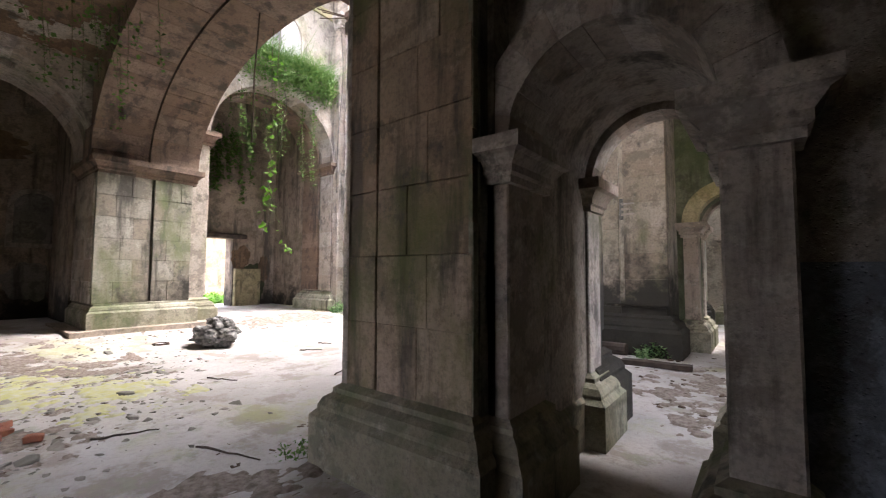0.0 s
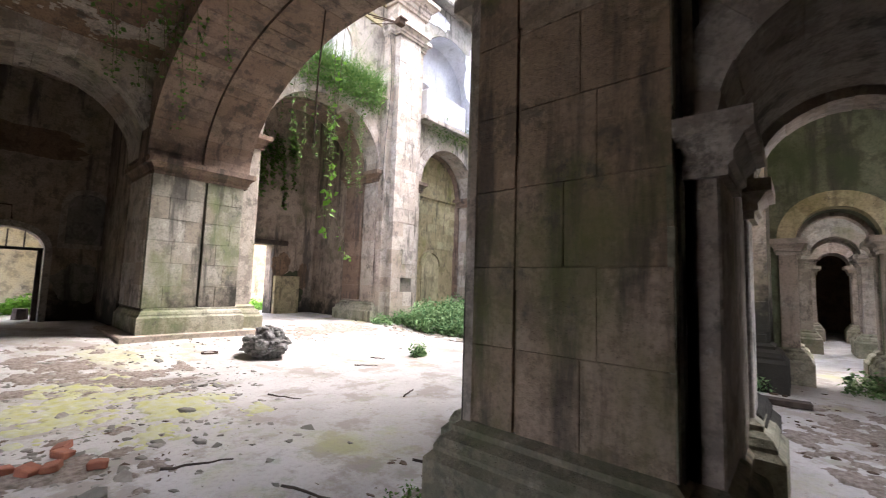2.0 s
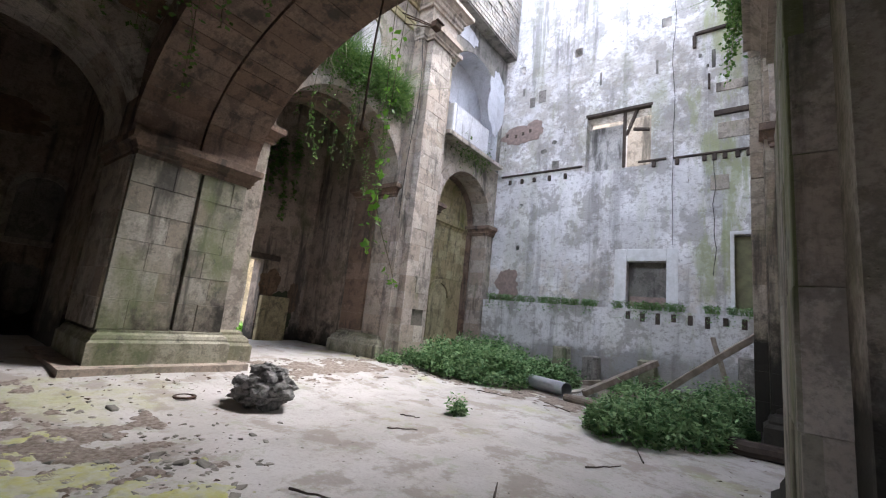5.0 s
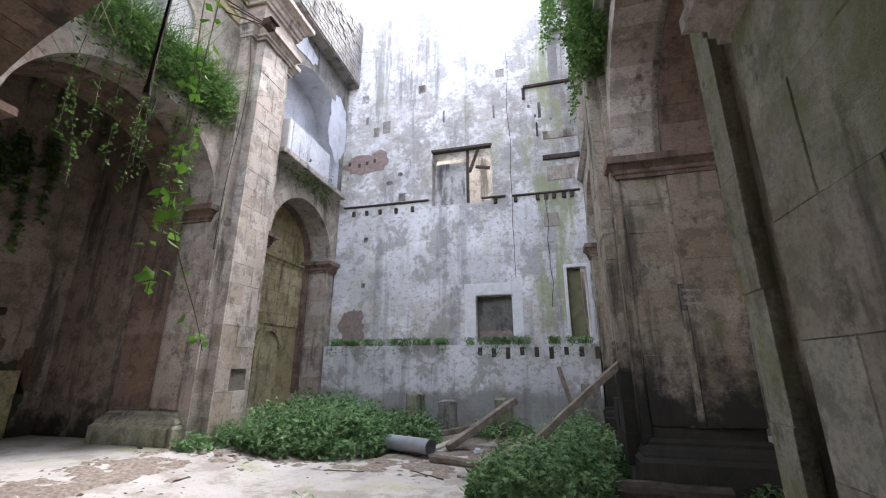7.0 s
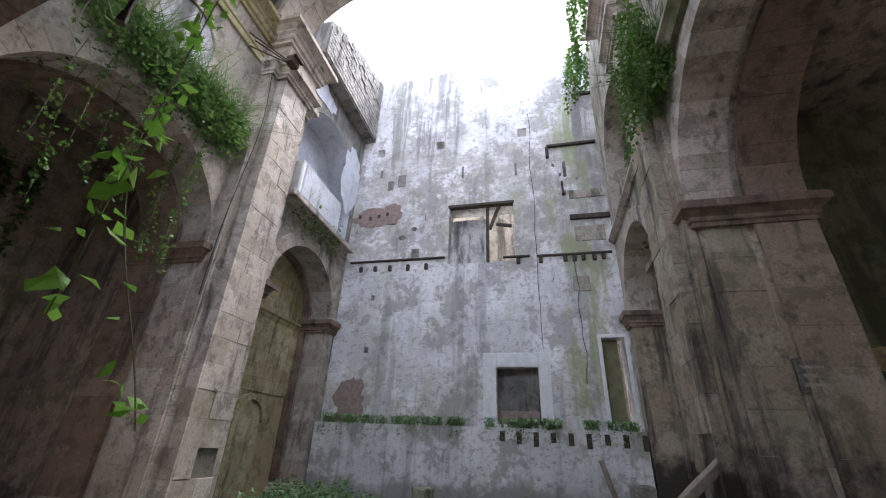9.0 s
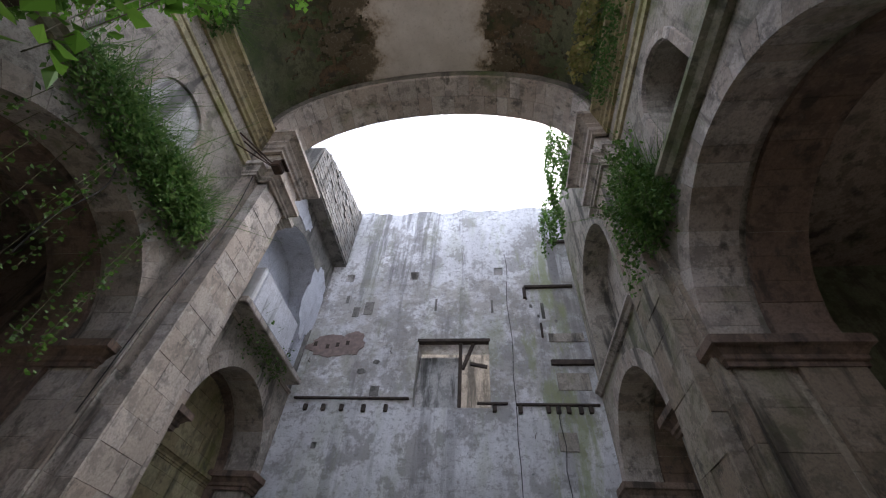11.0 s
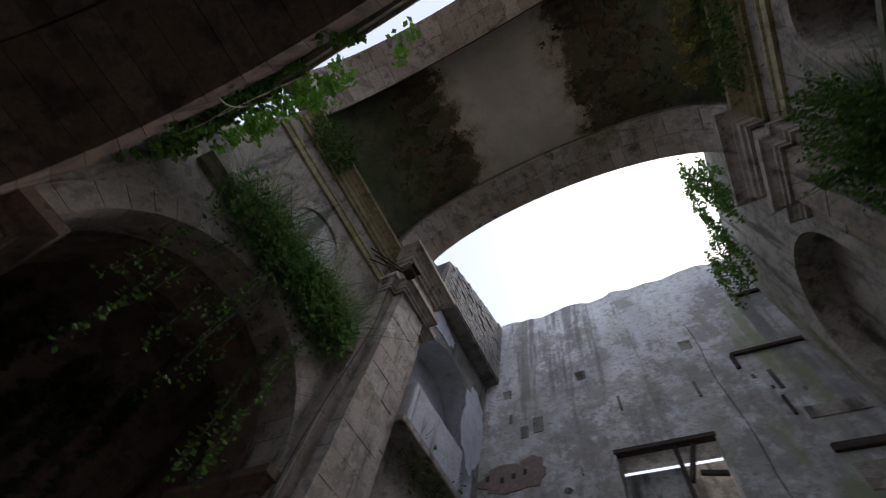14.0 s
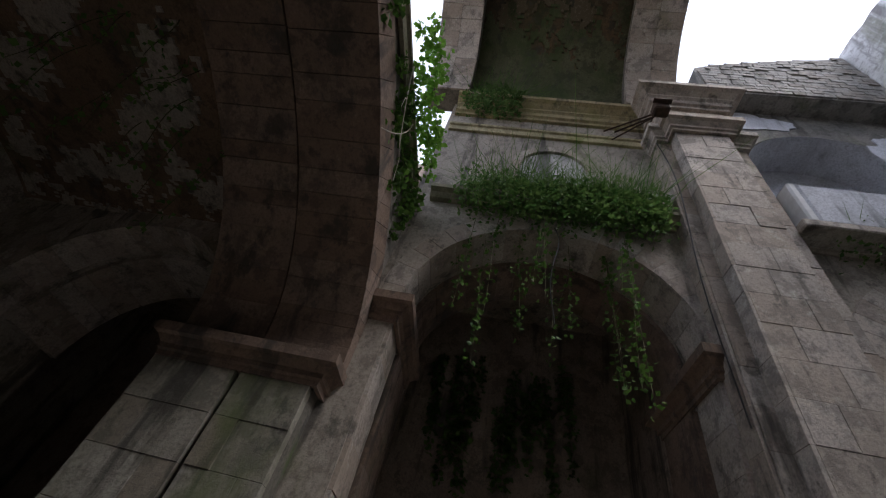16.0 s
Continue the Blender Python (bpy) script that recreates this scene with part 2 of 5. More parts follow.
SOIL = EARTH
CABLE = plain("black_cable", (0.02, 0.02, 0.02), (0.04, 0.035, 0.03), 20, 0.6)
DOORWOOD = plain("black_painted_door", (0.03, 0.03, 0.035), (0.05, 0.05, 0.055), 5, 0.6)
PATCH = plain("exposed_red_rubble_patch", (0.33, 0.245, 0.21), (0.21, 0.165, 0.145), 8, 0.95, 0, 0.9)
PALEFRAME = plain("chalky_white_surround", (0.74, 0.74, 0.74), (0.6, 0.6, 0.58), 6, 0.85)
LICHEN = plain("yellow_green_lichen_skin", (0.44, 0.43, 0.15), (0.46, 0.46, 0.36), 7, 0.95, 0, 0.6)


WHITE = weathered("pale_limewash", (0.70, 0.71, 0.75), (0.58, 0.59, 0.63), (0.40, 0.42, 0.36), 0.62, 0.60, dark=(0.25, 0.25, 0.26), patchy=0.35, bump=0.3)


def leaf_material(name, a, b):
    n = Nodes(name, 0.55)
    n.b.inputs["Subsurface Weight"].default_value = 0.0
    tone = n.mix(n.island(), a, b)
    mat = n.done(tone)
    tr = n.t.nodes.new("ShaderNodeBsdfTranslucent")
    n.put(tr.inputs["Color"], tone)
    mx = n.t.nodes.new("ShaderNodeMixShader")
    mx.inputs[0].default_value = 0.35
    n.t.links.new(n.b.outputs[0], mx.inputs[1])
    n.t.links.new(tr.outputs[0], mx.inputs[2])
    n.t.links.new(mx.outputs[0], n.t.nodes["Material Output"].inputs["Surface"])
    return mat


LEAF = leaf_material("nettle_green_leaf", (0.07, 0.17, 0.06), (0.32, 0.47, 0.22))
IVY = leaf_material("ivy_leaf", (0.05, 0.12, 0.02), (0.13, 0.24, 0.045))
BRIGHT = leaf_material("young_vine_leaf", (0.12, 0.30, 0.03), (0.22, 0.42, 0.06))
GRASS = leaf_material("ledge_grass", (0.06, 0.14, 0.03), (0.16, 0.25, 0.07))
DRY = leaf_material("yellowing_weed", (0.22, 0.24, 0.06), (0.32, 0.26, 0.10))
DADO = weathered("blue_grey_dado", (0.26, 0.29, 0.32), (0.20, 0.22, 0.25), (0.12, 0.14, 0.08), 0.62, 0.62)
MOSSVAULT = weathered("mossed_vault", (0.15, 0.15, 0.09), (0.10, 0.11, 0.06), (0.06, 0.09, 0.03), 0.45, 0.6)
WOODGREEN = plain("mossy_board", (0.20, 0.20, 0.11), (0.14, 0.13, 0.08), 4, 0.9)
PALEWOOD = plain("pale_split_board", (0.50, 0.46, 0.38), (0.36, 0.32, 0.26), 7, 0.85)
DARKPATCH = plain("black_damp_patch", (0.04, 0.045, 0.03), (0.07, 0.08, 0.04), 6, 0.95)
YARD = weathered("yard_wall", (0.55, 0.45, 0.26), (0.48, 0.42, 0.30), (0.2, 0.22, 0.08), 0.6, 0.62)
CHAPEL = weathered("damp_red_brown_plaster", (0.42, 0.34, 0.27), (0.30, 0.24, 0.19), (0.08, 0.09, 0.04), 0.54, 0.55, foot=1.4)
YELLOWSTONE = weathered("yellow_mossy_stone", (0.56, 0.49, 0.30), (0.42, 0.37, 0.22), (0.16, 0.18, 0.04), 0.5, 0.6, True)


# ---- building helpers ----


def link(name, bm, mat, parent=None, label="", smooth=False):
    me = bpy.data.meshes.new(name)
    bmesh.ops.recalc_face_normals(bm, faces=bm.faces)
    bm.to_mesh(me)
    bm.free()
    if smooth:
        for p in me.polygons:
            p.use_smooth = True
    me.materials.append(mat)
    ob = new(name, me)
    if parent is not None:
        ob.parent = parent
    if label:
        ob["label"] = label
    return ob


def part(name, bm, mat, parent, label="", smooth=False):
    return link(name, bm, mat, parent, label, smooth)


def thing(name, label, category, place=(0, 0, 0), group="", kind=""):
    ob = new(name)
    ob.location = place
    bpy.context.view_layer.update()
    return tagged(ob, label, category, group, kind)


def box(bm, lo, hi, bevel=0.0):
    g = bmesh.ops.create_cube(bm, size=1.0)
    s = [b - a for a, b in zip(lo, hi)]
    m = Matrix.Translation([(a + b) / 2 for a, b in zip(lo, hi)]) @ Matrix.Diagonal((*s, 1))
    bmesh.ops.transform(bm, matrix=m, verts=g["verts"])
    if bevel:
        edges = list({e for v in g["verts"] for e in v.link_edges})
        bmesh.ops.bevel(bm, geom=edges, offset=bevel, segments=1, affect="EDGES")
    return bm


def arc(c, z0, spring, half, rise, n=20):
    """An arched opening's outline: (u, z) from the left foot over the crown to the right foot."""
    pts = [(c - half, z0)]
    pts += [(c - half * math.cos(math.pi * i / n), spring + rise * math.sin(math.pi * i / n)) for i in range(n + 1)]
    return pts + [(c + half, z0)]


def rect(u0, z0, u1, z1):
    return [(u0, z0), (u0, z1), (u1, z1), (u1, z0)]


def put_uv(axis, w, u, z):
    return (w, u, z) if axis == "x" else (u, w, z)


def slab(axis, w0, w1, outline, holes=()):
    """A wall of real thickness from w0 to w1 with openings through it."""
    from mathutils.geometry import tessellate_polygon
    loops = [outline, *holes]
    tris = tessellate_polygon([[Vector((u, z, 0)) for u, z in lp] for lp in loops])
    flat = [p for lp in loops for p in lp]
    bm = bmesh.new()
    a = [bm.verts.new(put_uv(axis, w0, u, z)) for u, z in flat]
    b = [bm.verts.new(put_uv(axis, w1, u, z)) for u, z in flat]
    for t in tris:
        for side in (a, b):
            try:
                bm.faces.new([side[i] for i in t])
            except ValueError:
                pass
    k = 0
    for lp in loops:
        n = len(lp)
        for i in range(n):
            j = (i + 1) % n
            bm.faces.new((a[k + i], a[k + j], b[k + j], b[k + i]))
        k += n
    return bm


def sweep(bm, profile, path, closed=False):
    """Carries a profile of (out, up) along a path of (place, out direction, up direction)."""
    rings = [[bm.verts.new(Vector(p) + Vector(o) * a + Vector(u) * b) for a, b in profile] for p, o, u in path]
    n = len(profile)
    pairs = list(zip(rings, rings[1:])) + ([(rings[-1], rings[0])] if closed else [])
    for r, s in pairs:
        for i in range(n):
            j = (i + 1) % n
            bm.faces.new((r[i], r[j], s[j], s[i]))
    if not closed:
        bm.faces.new(rings[0])
        bm.faces.new(rings[-1][::-1])
    return bm


def wrap(lo, hi):
    """Corner path round a rectangle in plan, for mouldings."""
    (x0, y0), (x1, y1) = lo, hi
    out = []
    for x, y, ox, oy in ((x0, y0, -1, -1), (x1, y0, 1, -1), (x1, y1, 1, 1), (x0, y1, -1, 1)):
        out.append(((x, y, 0), (ox, oy, 0), (0, 0, 1)))
    return out


CAP = [(0, 0), (0.05, 0), (0.05, 0.06), (0.08, 0.08), (0.08, 0.14), (0.14, 0.22), (0.19, 0.24), (0.19, 0.36), (0, 0.36)]
BASE = [(0, 0), (0.2, 0), (0.2, 0.42), (0.15, 0.47), (0.15, 0.50), (0.12, 0.56), (0.06, 0.60), (0.06, 0.64), (0, 0.68)]


def moulding(name, lo, hi, z, profile, mat, parent, scale=1.0, label=""):
    bm = bmesh.new()
    sweep(bm, [(a * scale, z + b * scale) for a, b in profile], wrap(lo, hi), True)
    return part(name, bm, mat, parent, label)


def structure(name, bm, mat, label, category="wall"):
    return tagged(link(name, bm, mat), label, category, kind="structure")


# ---- the floor and the ground ----


def rise(x, y):
    s = min(1.0, max(0.0, (-8.6 - x) / 2.6))
    return 0.25 * s * s * (3 - 2 * s)


def floor_mesh():
    bm = bmesh.new()
    xs = [-400, -60, -24] + [-18 + 0.3 * i for i in range(84)] + [12, 40, 400]
    ys = [-400, -60, -20, -8] + [-3 + 0.3 * i for i in range(64)] + [20, 26, 60, 400]
    grid = []
    for y in ys:
        row = []
        for x in xs:
            near = -17 < x < 5 and -3 < y < 16
            row.append(bm.verts.new((x, y, rise(x, y) + (0.025 * noise.noise((x * 0.9, y * 0.9, 3)) if near else 0))))
        grid.append(row)
    for r, s in zip(grid, grid[1:]):
        for i in range(len(xs) - 1):
            bm.faces.new((r[i], r[i + 1], s[i + 1], s[i]))
    return bm


structure("floor", floor_mesh(), FLOOR, "worn pale concrete floor with lichen, damp stains and dirt", "floor")

# ---- nave walls ----
XL, XR = -11.2, -2.8          # faces of the nave walls
TL, TR = -12.8, -1.35         # their backs
YF = 13.8                     # face of the end wall
ARCH1 = (6.35, 1.95, 5.1)     # middle, half width, spring
ARCH2 = (11.8, 1.6, 5.1)
SOUTH = (0.45, 1.72, 4.05)

left_holes = [arc(ARCH1[0], -0.05, ARCH1[2], ARCH1[1], 1.85), arc(ARCH2[0], -0.05, ARCH2[2], ARCH2[1], 1.6),
              arc(SOUTH[0], -0.05, SOUTH[2], SOUTH[1], SOUTH[1])]
wall_left = structure("wall_left", slab("x", XL, TL, [(-2.6, -0.3), (-2.6, 7.0), (4.0, 7.0), (4.0, 11.6), (9.5, 11.6), (9.5, 7.4), (13.8, 7.4), (13.8, -0.3)],
                      left_holes), OCHRE, "nave side wall with round arches, stained plaster")
right_holes = [arc(ARCH1[0], -0.05, ARCH1[2], ARCH1[1], 1.85), arc(ARCH2[0], -0.05, ARCH2[2], ARCH2[1], 1.6),
               arc(0.05, -0.05, 4.05, 2.2, 1.7), arc(6.35, 7.62, 8.75, 0.62, 0.6, 14), arc(11.75, 7.6, 9.5, 1.45, 1.45, 18)]
wall_right = structure("wall_right", slab("x", XR, TR, [(-2.6, -0.3), (-2.6, 7.0), (4.0, 7.0), (4.0, 11.6), (9.5, 11.6), (9.5, 14.6), (13.8, 15.0), (13.8, -0.3)],
                       right_holes), OCHREWET, "nave side wall with round arches, stained plaster")
# upper side wall over the loggia
structure("wall_upper_left", slab("x", XL, TL, [(9.5, 7.4), (9.5, 13.6), *[(9.6 + 0.14 * k, 13.6 + 1.7 * (k / 30) ** 0.7 + 0.09 * noise.noise((k * 1.7, 0, 0))) for k in range(31)], (13.8, 7.4)],
          [arc(11.75, 7.6, 9.5, 1.75, 1.75)]), RUBBLE, "high rubble wall over an arched loggia")
structure("wall_loggia_back", slab("x", -12.05, -12.4, [(9.98, 7.5), (9.98, 11.4), (13.52, 11.4), (13.52, 7.5)], [arc(11.1, 7.9, 8.9, 0.6, 0.6, 12)]), WHITE,
          "limewashed back wall of the loggia with a doorway")

# end wall
end_holes = [rect(-7.72, 6.95, -5.64, 9.0), rect(-6.26, 2.42, -5.16, 3.82), rect(-3.5, 2.5, -2.95, 4.56)]
for hx, hz in ((-10.45, 11.67), (-8.15, 11.72), (-5.24, 11.85), (-10.09, 5.94), (-10.09, 4.32)):
    s = 0.15 if hz > 10 else 0.07
    end_holes.append(rect(hx - s, hz - s * 1.2, hx + s, hz + s * 1.2))
rng = random.Random(5)
top = []
x = -12.8
while x < -1.4:
    top.append((x, 15.35 + rng.uniform(-0.14, 0.14)))
    x += rng.uniform(0.25, 0.6)
structure("wall_end", slab("y", YF, YF + 0.7, [(-12.8, -0.3), *top, (-1.35, 15.3), (-1.35, -0.3)], end_holes), ENDWALL,
          "tall roofless end wall of stained white plaster with openings")

# ---- the low choir over the entrance: piers and a broad flat arch ----
CY0, CY1 = 2.08, 4.05
CX0, CX1 = -11.05, -2.9
cxm, chalf = (CX0 + CX1) / 2, (CX1 - CX0) / 2
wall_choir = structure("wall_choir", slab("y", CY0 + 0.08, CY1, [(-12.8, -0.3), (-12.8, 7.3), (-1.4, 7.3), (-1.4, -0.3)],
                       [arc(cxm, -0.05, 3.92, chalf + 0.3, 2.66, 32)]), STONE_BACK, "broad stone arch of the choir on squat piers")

# ---- vault of the remaining nave bay ----


def barrel(y0, y1, x0, x1, spring, up, thick, n=28, m=1):
    bm = bmesh.new()
    mid, half = (x0 + x1) / 2, (x1 - x0) / 2
    rows = []
    for y in (y0, y1):
        for k in (0, thick):
            rows.append([bm.verts.new((mid - (half + k) * math.cos(math.pi * i / n), y, spring + (up + k) * math.sin(math.pi * i / n))) for i in range(n + 1)])
    a, b, c, d = rows
    for p, q in ((a, c), (d, b), (b, a), (c, d)):
        for i in range(n):
            bm.faces.new((p[i], p[i + 1], q[i + 1], q[i]))
    bm.faces.new((a[0], b[0], d[0], c[0]))
    bm.faces.new((a[n], c[n], d[n], b[n]))
    return bm


structure("ceiling_vault", barrel(4.2, 8.1, XL, XR, 11.4, 3.1, 0.35), VAULTBROWN, "barrel vault with fallen plaster and bare brick patches", "ceiling")
structure("ceiling_rib_front", barrel(7.9, 8.95, XL + 0.35, XR - 0.35, 11.3, 2.6, 0.55), STONE_BACK, "transverse stone rib of the vault", "ceiling")
structure("ceiling_rib_rear", barrel(3.3, 4.3, XL + 0.35, XR - 0.35, 11.3, 2.6, 0.55), STONE_BACK, "transverse stone rib of the vault", "ceiling")
# vault under the choir
structure("ceiling_choir", barrel(-2.6, CY0 + 0.04, XL - 0.1, XR + 0.1, 5.85, 0.6, 0.4), BRICKY, "low vault under the choir with bare brick", "ceiling")

# ---- side chapels ----
structure("wall_chapel_left", slab("x", -15.2, -15.8, [(-2.6, -0.3), (-2.6, 11), (17, 11), (17, -0.3)],
          [arc(0.35, 0.2, 2.0, 0.66, 0.55, 12), rect(5.6, 0.2, 6.92, 2.7)]), CHAPEL, "chapel back wall with fallen plaster")
for i, (y0, y1) in enumerate(((2.1, 4.05), (8.5, 10.0))):
    structure("wall_chapel_left_%d" % (i + 2), slab("y", y0, y1, rect(-15.2, -0.3, TL, 11)), CHAPEL, "chapel side wall with stained plaster")
# The arched opening is out of view, added to brighten the passage bay.
structure("wall_chapel_right", slab("x", 2.4, 3.0, [(-2.6, -0.3), (-2.6, 11), (24, 11), (24, -0.3)], [arc(5.2, 1.0, 2.6, 0.75, 0.7)]), OCHRE, "chapel outer wall with stained plaster and an added light opening")
PASSAGE = ((2.45, 4.0, 2.33, -0.70, 0.58), (9.3, 10.4, 2.47, -0.48, 0.54), (14.6, 15.6, 2.55, -0.26, 0.50), (18.8, 19.5, 2.5, -0.12, 0.46))
for i, (y0, y1, up, PX, PH) in enumerate(PASSAGE):
    structure("wall_passage_%d" % (i + 1), slab("y", y0, y1, rect(-1.4, -0.3, 2.4, 10.9), [arc(PX, -0.05, up, PH, PH * 1.05)]), GREENWALL if i == 1 else OCHRE, "thick cross wall with a small round archway")
# The doorway behind the start is unseen, added to light the near pier.
structure("wall_south", slab("y", -2.6, -3.1, rect(-15.8, -0.3, 3.0, 9), [arc(-4.3, -0.05, 1.9, 0.56, 0.5)]), OCHRE, "plain stained entrance wall with an added opening for light")
# Last slab is unseen, added to keep the passage end dark.
# Right bay is left open before y 5.5 to light the passage floor.
for n_, (x0, x1, y0, y1, z) in enumerate(((-1.4, 3.0, -2.6, 2.5, 5.9), (-1.35, 3.0, 5.5, 9.3, 7.4), (-15.8, TL, -2.6, 2.1, 6.4), (-15.8, TL, 4.05, 8.5, 8.2), (-15.8, TL, 10.0, 17, 8.2), (-1.9, 3.0, 19.5, 23.6, 6.0))):
    bm = bmesh.new()
    box(bm, (x0, y0, z), (x1, y1, z + 0.3))
    structure("ceiling_chapel_%d" % (n_ + 1), bm, CHAPEL, "stained ceiling slab that closes a side bay from the sky", "ceiling")


# ---- dressed stone: blocks, voussoirs, mouldings ----
BLOCKS = {}
srng = random.Random(11)


def block_mesh(w, d, h, mat):
    """A dressed block with chipped arrises, lying against the wall behind it; the origin at its back, lower left."""
    key = (round(w, 2), round(d, 3), round(h, 2), mat.name)
    if key not in BLOCKS:
        bm = bmesh.new()
        c = 0.004
        prof = [(0, 0, 0), (0, d - c, 0), (c, d, c)]
        a = [bm.verts.new(p) for p in ((0, 0, 0), (w, 0, 0), (w, 0, h), (0, 0, h))]
        b = [bm.verts.new(p) for p in ((0, d - c, 0), (w, d - c, 0), (w, d - c, h), (0, d - c, h))]
        f = [bm.verts.new((x + srng.uniform(-0.004, 0.004), d, z + srng.uniform(-0.004, 0.004)))
             for x, z in ((c, c), (w - c, c), (w - c, h - c), (c, h - c))]
        for p, q in ((a, b), (b, f)):
            for i in range(4):
                j = (i + 1) % 4
                bm.faces.new((p[i], p[j], q[j], q[i]))
        bm.faces.new(f)
        me = bpy.data.meshes.new("stone_block")
        bmesh.ops.recalc_face_normals(bm, faces=bm.faces)
        bm.to_mesh(me)
        bm.free()
        me.materials.append(mat)
        BLOCKS[key] = me
    return BLOCKS[key]


FACING = {"+x": 90, "-x": -90, "+y": 180, "-y": 0}


def ashlar(parent, facing, w, u0, u1, z0, z1, mat=STONE, course=0.46, wide=0.62, d=0.05, gap=0.003, hole=None):
    """Courses of blocks on an upright face at w, from u0 to u1 along it."""
    rows = max(1, round((z1 - z0) / course))
    h = (z1 - z0) / rows
    for r in range(rows):
        n = max(1, round((u1 - u0) / wide))
        cuts = [u0 + (u1 - u0) * i / n for i in range(n + 1)]
        if n > 1:
            shift = (u1 - u0) / n * (0.25 if r % 2 else -0.2)
            cuts = [cuts[0]] + [c + shift + srng.choice((-0.05, 0, 0.05)) for c in cuts[1:-1]] + [cuts[-1]]
        for a, b in zip(cuts, cuts[1:]):
            if hole and hole((a + b) / 2, z0 + h * (r + 0.5)):
                continue
            ob = new("stone_block", block_mesh(b - a - gap, d + srng.choice((-0.006, 0, 0.005)), h - gap, mat))
            z = z0 + h * r + gap / 2
            # local y points out of the wall towards its face
            if facing == "-y":
                m = pose(b - gap / 2, w, z, 0, 0, 180)
            elif facing == "+y":
                m = pose(a + gap / 2, w, z, 0, 0, 0)
            elif facing == "+x":
                m = pose(w, b - gap / 2, z, 0, 0, -90)
            else:
                m = pose(w, a + gap / 2, z, 0, 0, 90)
            ob.matrix_world = m
            ob.parent = parent


def voussoirs(parent, axis, w0, w1, c, spring, a, b, ring, n, mat=STONE, gap=0.0035, name="voussoir"):
    """Wedge stones round an arch of half width a and rise b, from w0 to w1 through the wall."""
    cuts = [0.0] + [math.pi * (i + srng.uniform(-0.22, 0.22)) / n for i in range(1, n)] + [math.pi]
    for lo, hi in zip(cuts, cuts[1:]):
        t0, t1 = lo + gap / a, hi - gap / a
        j = srng.uniform(-0.006, 0.006)
        bm = bmesh.new()
        rings = []
        for w in (w0, w1):
            lp = []
            for t, k in ((t0, j), ((t0 + t1) / 2, j), (t1, j), (t1, ring), ((t0 + t1) / 2, ring), (t0, ring)):
                lp.append(bm.verts.new(put_uv(axis, w, c - (a + k) * math.cos(t), spring + (b + k) * math.sin(t))))
            rings.append(lp)
        p, q = rings
        for i2 in range(6):
            k2 = (i2 + 1) % 6
            bm.faces.new((p[i2], p[k2], q[k2], q[i2]))
        for lp in (p, q):
            bm.faces.new((lp[0], lp[1], lp[4], lp[5]))
            bm.faces.new((lp[1], lp[2], lp[3], lp[4]))
        part(name, bm, mat, parent)


def strip_mould(name, axis, w, out, u0, u1, z, profile, mat, parent, scale=1.0, label=""):
    """A straight moulding along a wall face; out is +1 or -1."""
    bm = bmesh.new()
    o = (out, 0, 0) if axis == "x" else (0, out, 0)
    sweep(bm, [(p * scale, q * scale) for p, q in profile], [(put_uv(axis, w, u0, z), o, (0, 0, 1)), (put_uv(axis, w, u1, z), o, (0, 0, 1))])
    return part(name, bm, mat, parent, label)


CORNICE = [(0, 0), (0.08, 0), (0.08, 0.10), (0.14, 0.14), (0.14, 0.3), (0.2, 0.36), (0.2, 0.42), (0.32, 0.52), (0.42, 0.56), (0.42, 0.70), (0, 0.74)]
ARCHITRAVE = [(0, 0), (0.06, 0), (0.06, 0.16), (0.1, 0.18), (0.1, 0.24), (0, 0.26)]
PLINTH = [(0, 0), (0.32, 0), (0.32, 0.1), (0, 0.1)]

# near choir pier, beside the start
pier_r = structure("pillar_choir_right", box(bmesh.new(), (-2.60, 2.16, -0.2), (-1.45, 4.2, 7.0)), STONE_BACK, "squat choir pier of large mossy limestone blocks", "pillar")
ashlar(pier_r, "-y", 2.16, -2.66, -2.305, 0.62, 6.6, NEARSTONE, 0.5, 0.4, 0.05)
ashlar(pier_r, "-y", 2.16, -2.275, -1.42, 0.62, 6.6, NEARSTONE, 0.5, 0.55, 0.06)
ashlar(pier_r, "-y", 2.16, -2.315, -2.265, 0.62, 6.6, NEARSTONE, 0.8, 0.4, 0.032)
ashlar(pier_r, "+x", -1.45, 2.10, 2.44, 0.62, 6.6, MOSSY, 0.62, 0.5, 0.03)
box_w = bmesh.new()
box(box_w, (-2.89, 2.62, -0.2), (-2.55, 3.70, 4.0))
part("core", box_w, STONE_BACK, pier_r)
ashlar(pier_r, "-x", -2.60, 2.09, 2.58, 0.62, 6.6, STONE, 0.62, 0.4, 0.06)
ashlar(pier_r, "-x", -2.89, 2.58, 3.72, 0.62, 3.58, PALEMOSS, 0.55, 0.62, 0.07)
ashlar(pier_r, "-y", 2.62, -2.95, -2.6, 0.62, 3.58, STONE, 0.62, 0.4, 0.04)
moulding("base_moulding", (-2.66, 2.10), (-1.43, 3.95), 0, BASE, MOSSY, pier_r, 0.92, "mossy moulded base")
moulding("base_moulding", (-2.95, 2.6), (-2.5, 3.72), 0, BASE, MOSSY, pier_r, 0.90)
moulding("capital", (-2.95, 2.6), (-2.5, 3.74), 3.58, CAP, STONE, pier_r, 0.95)

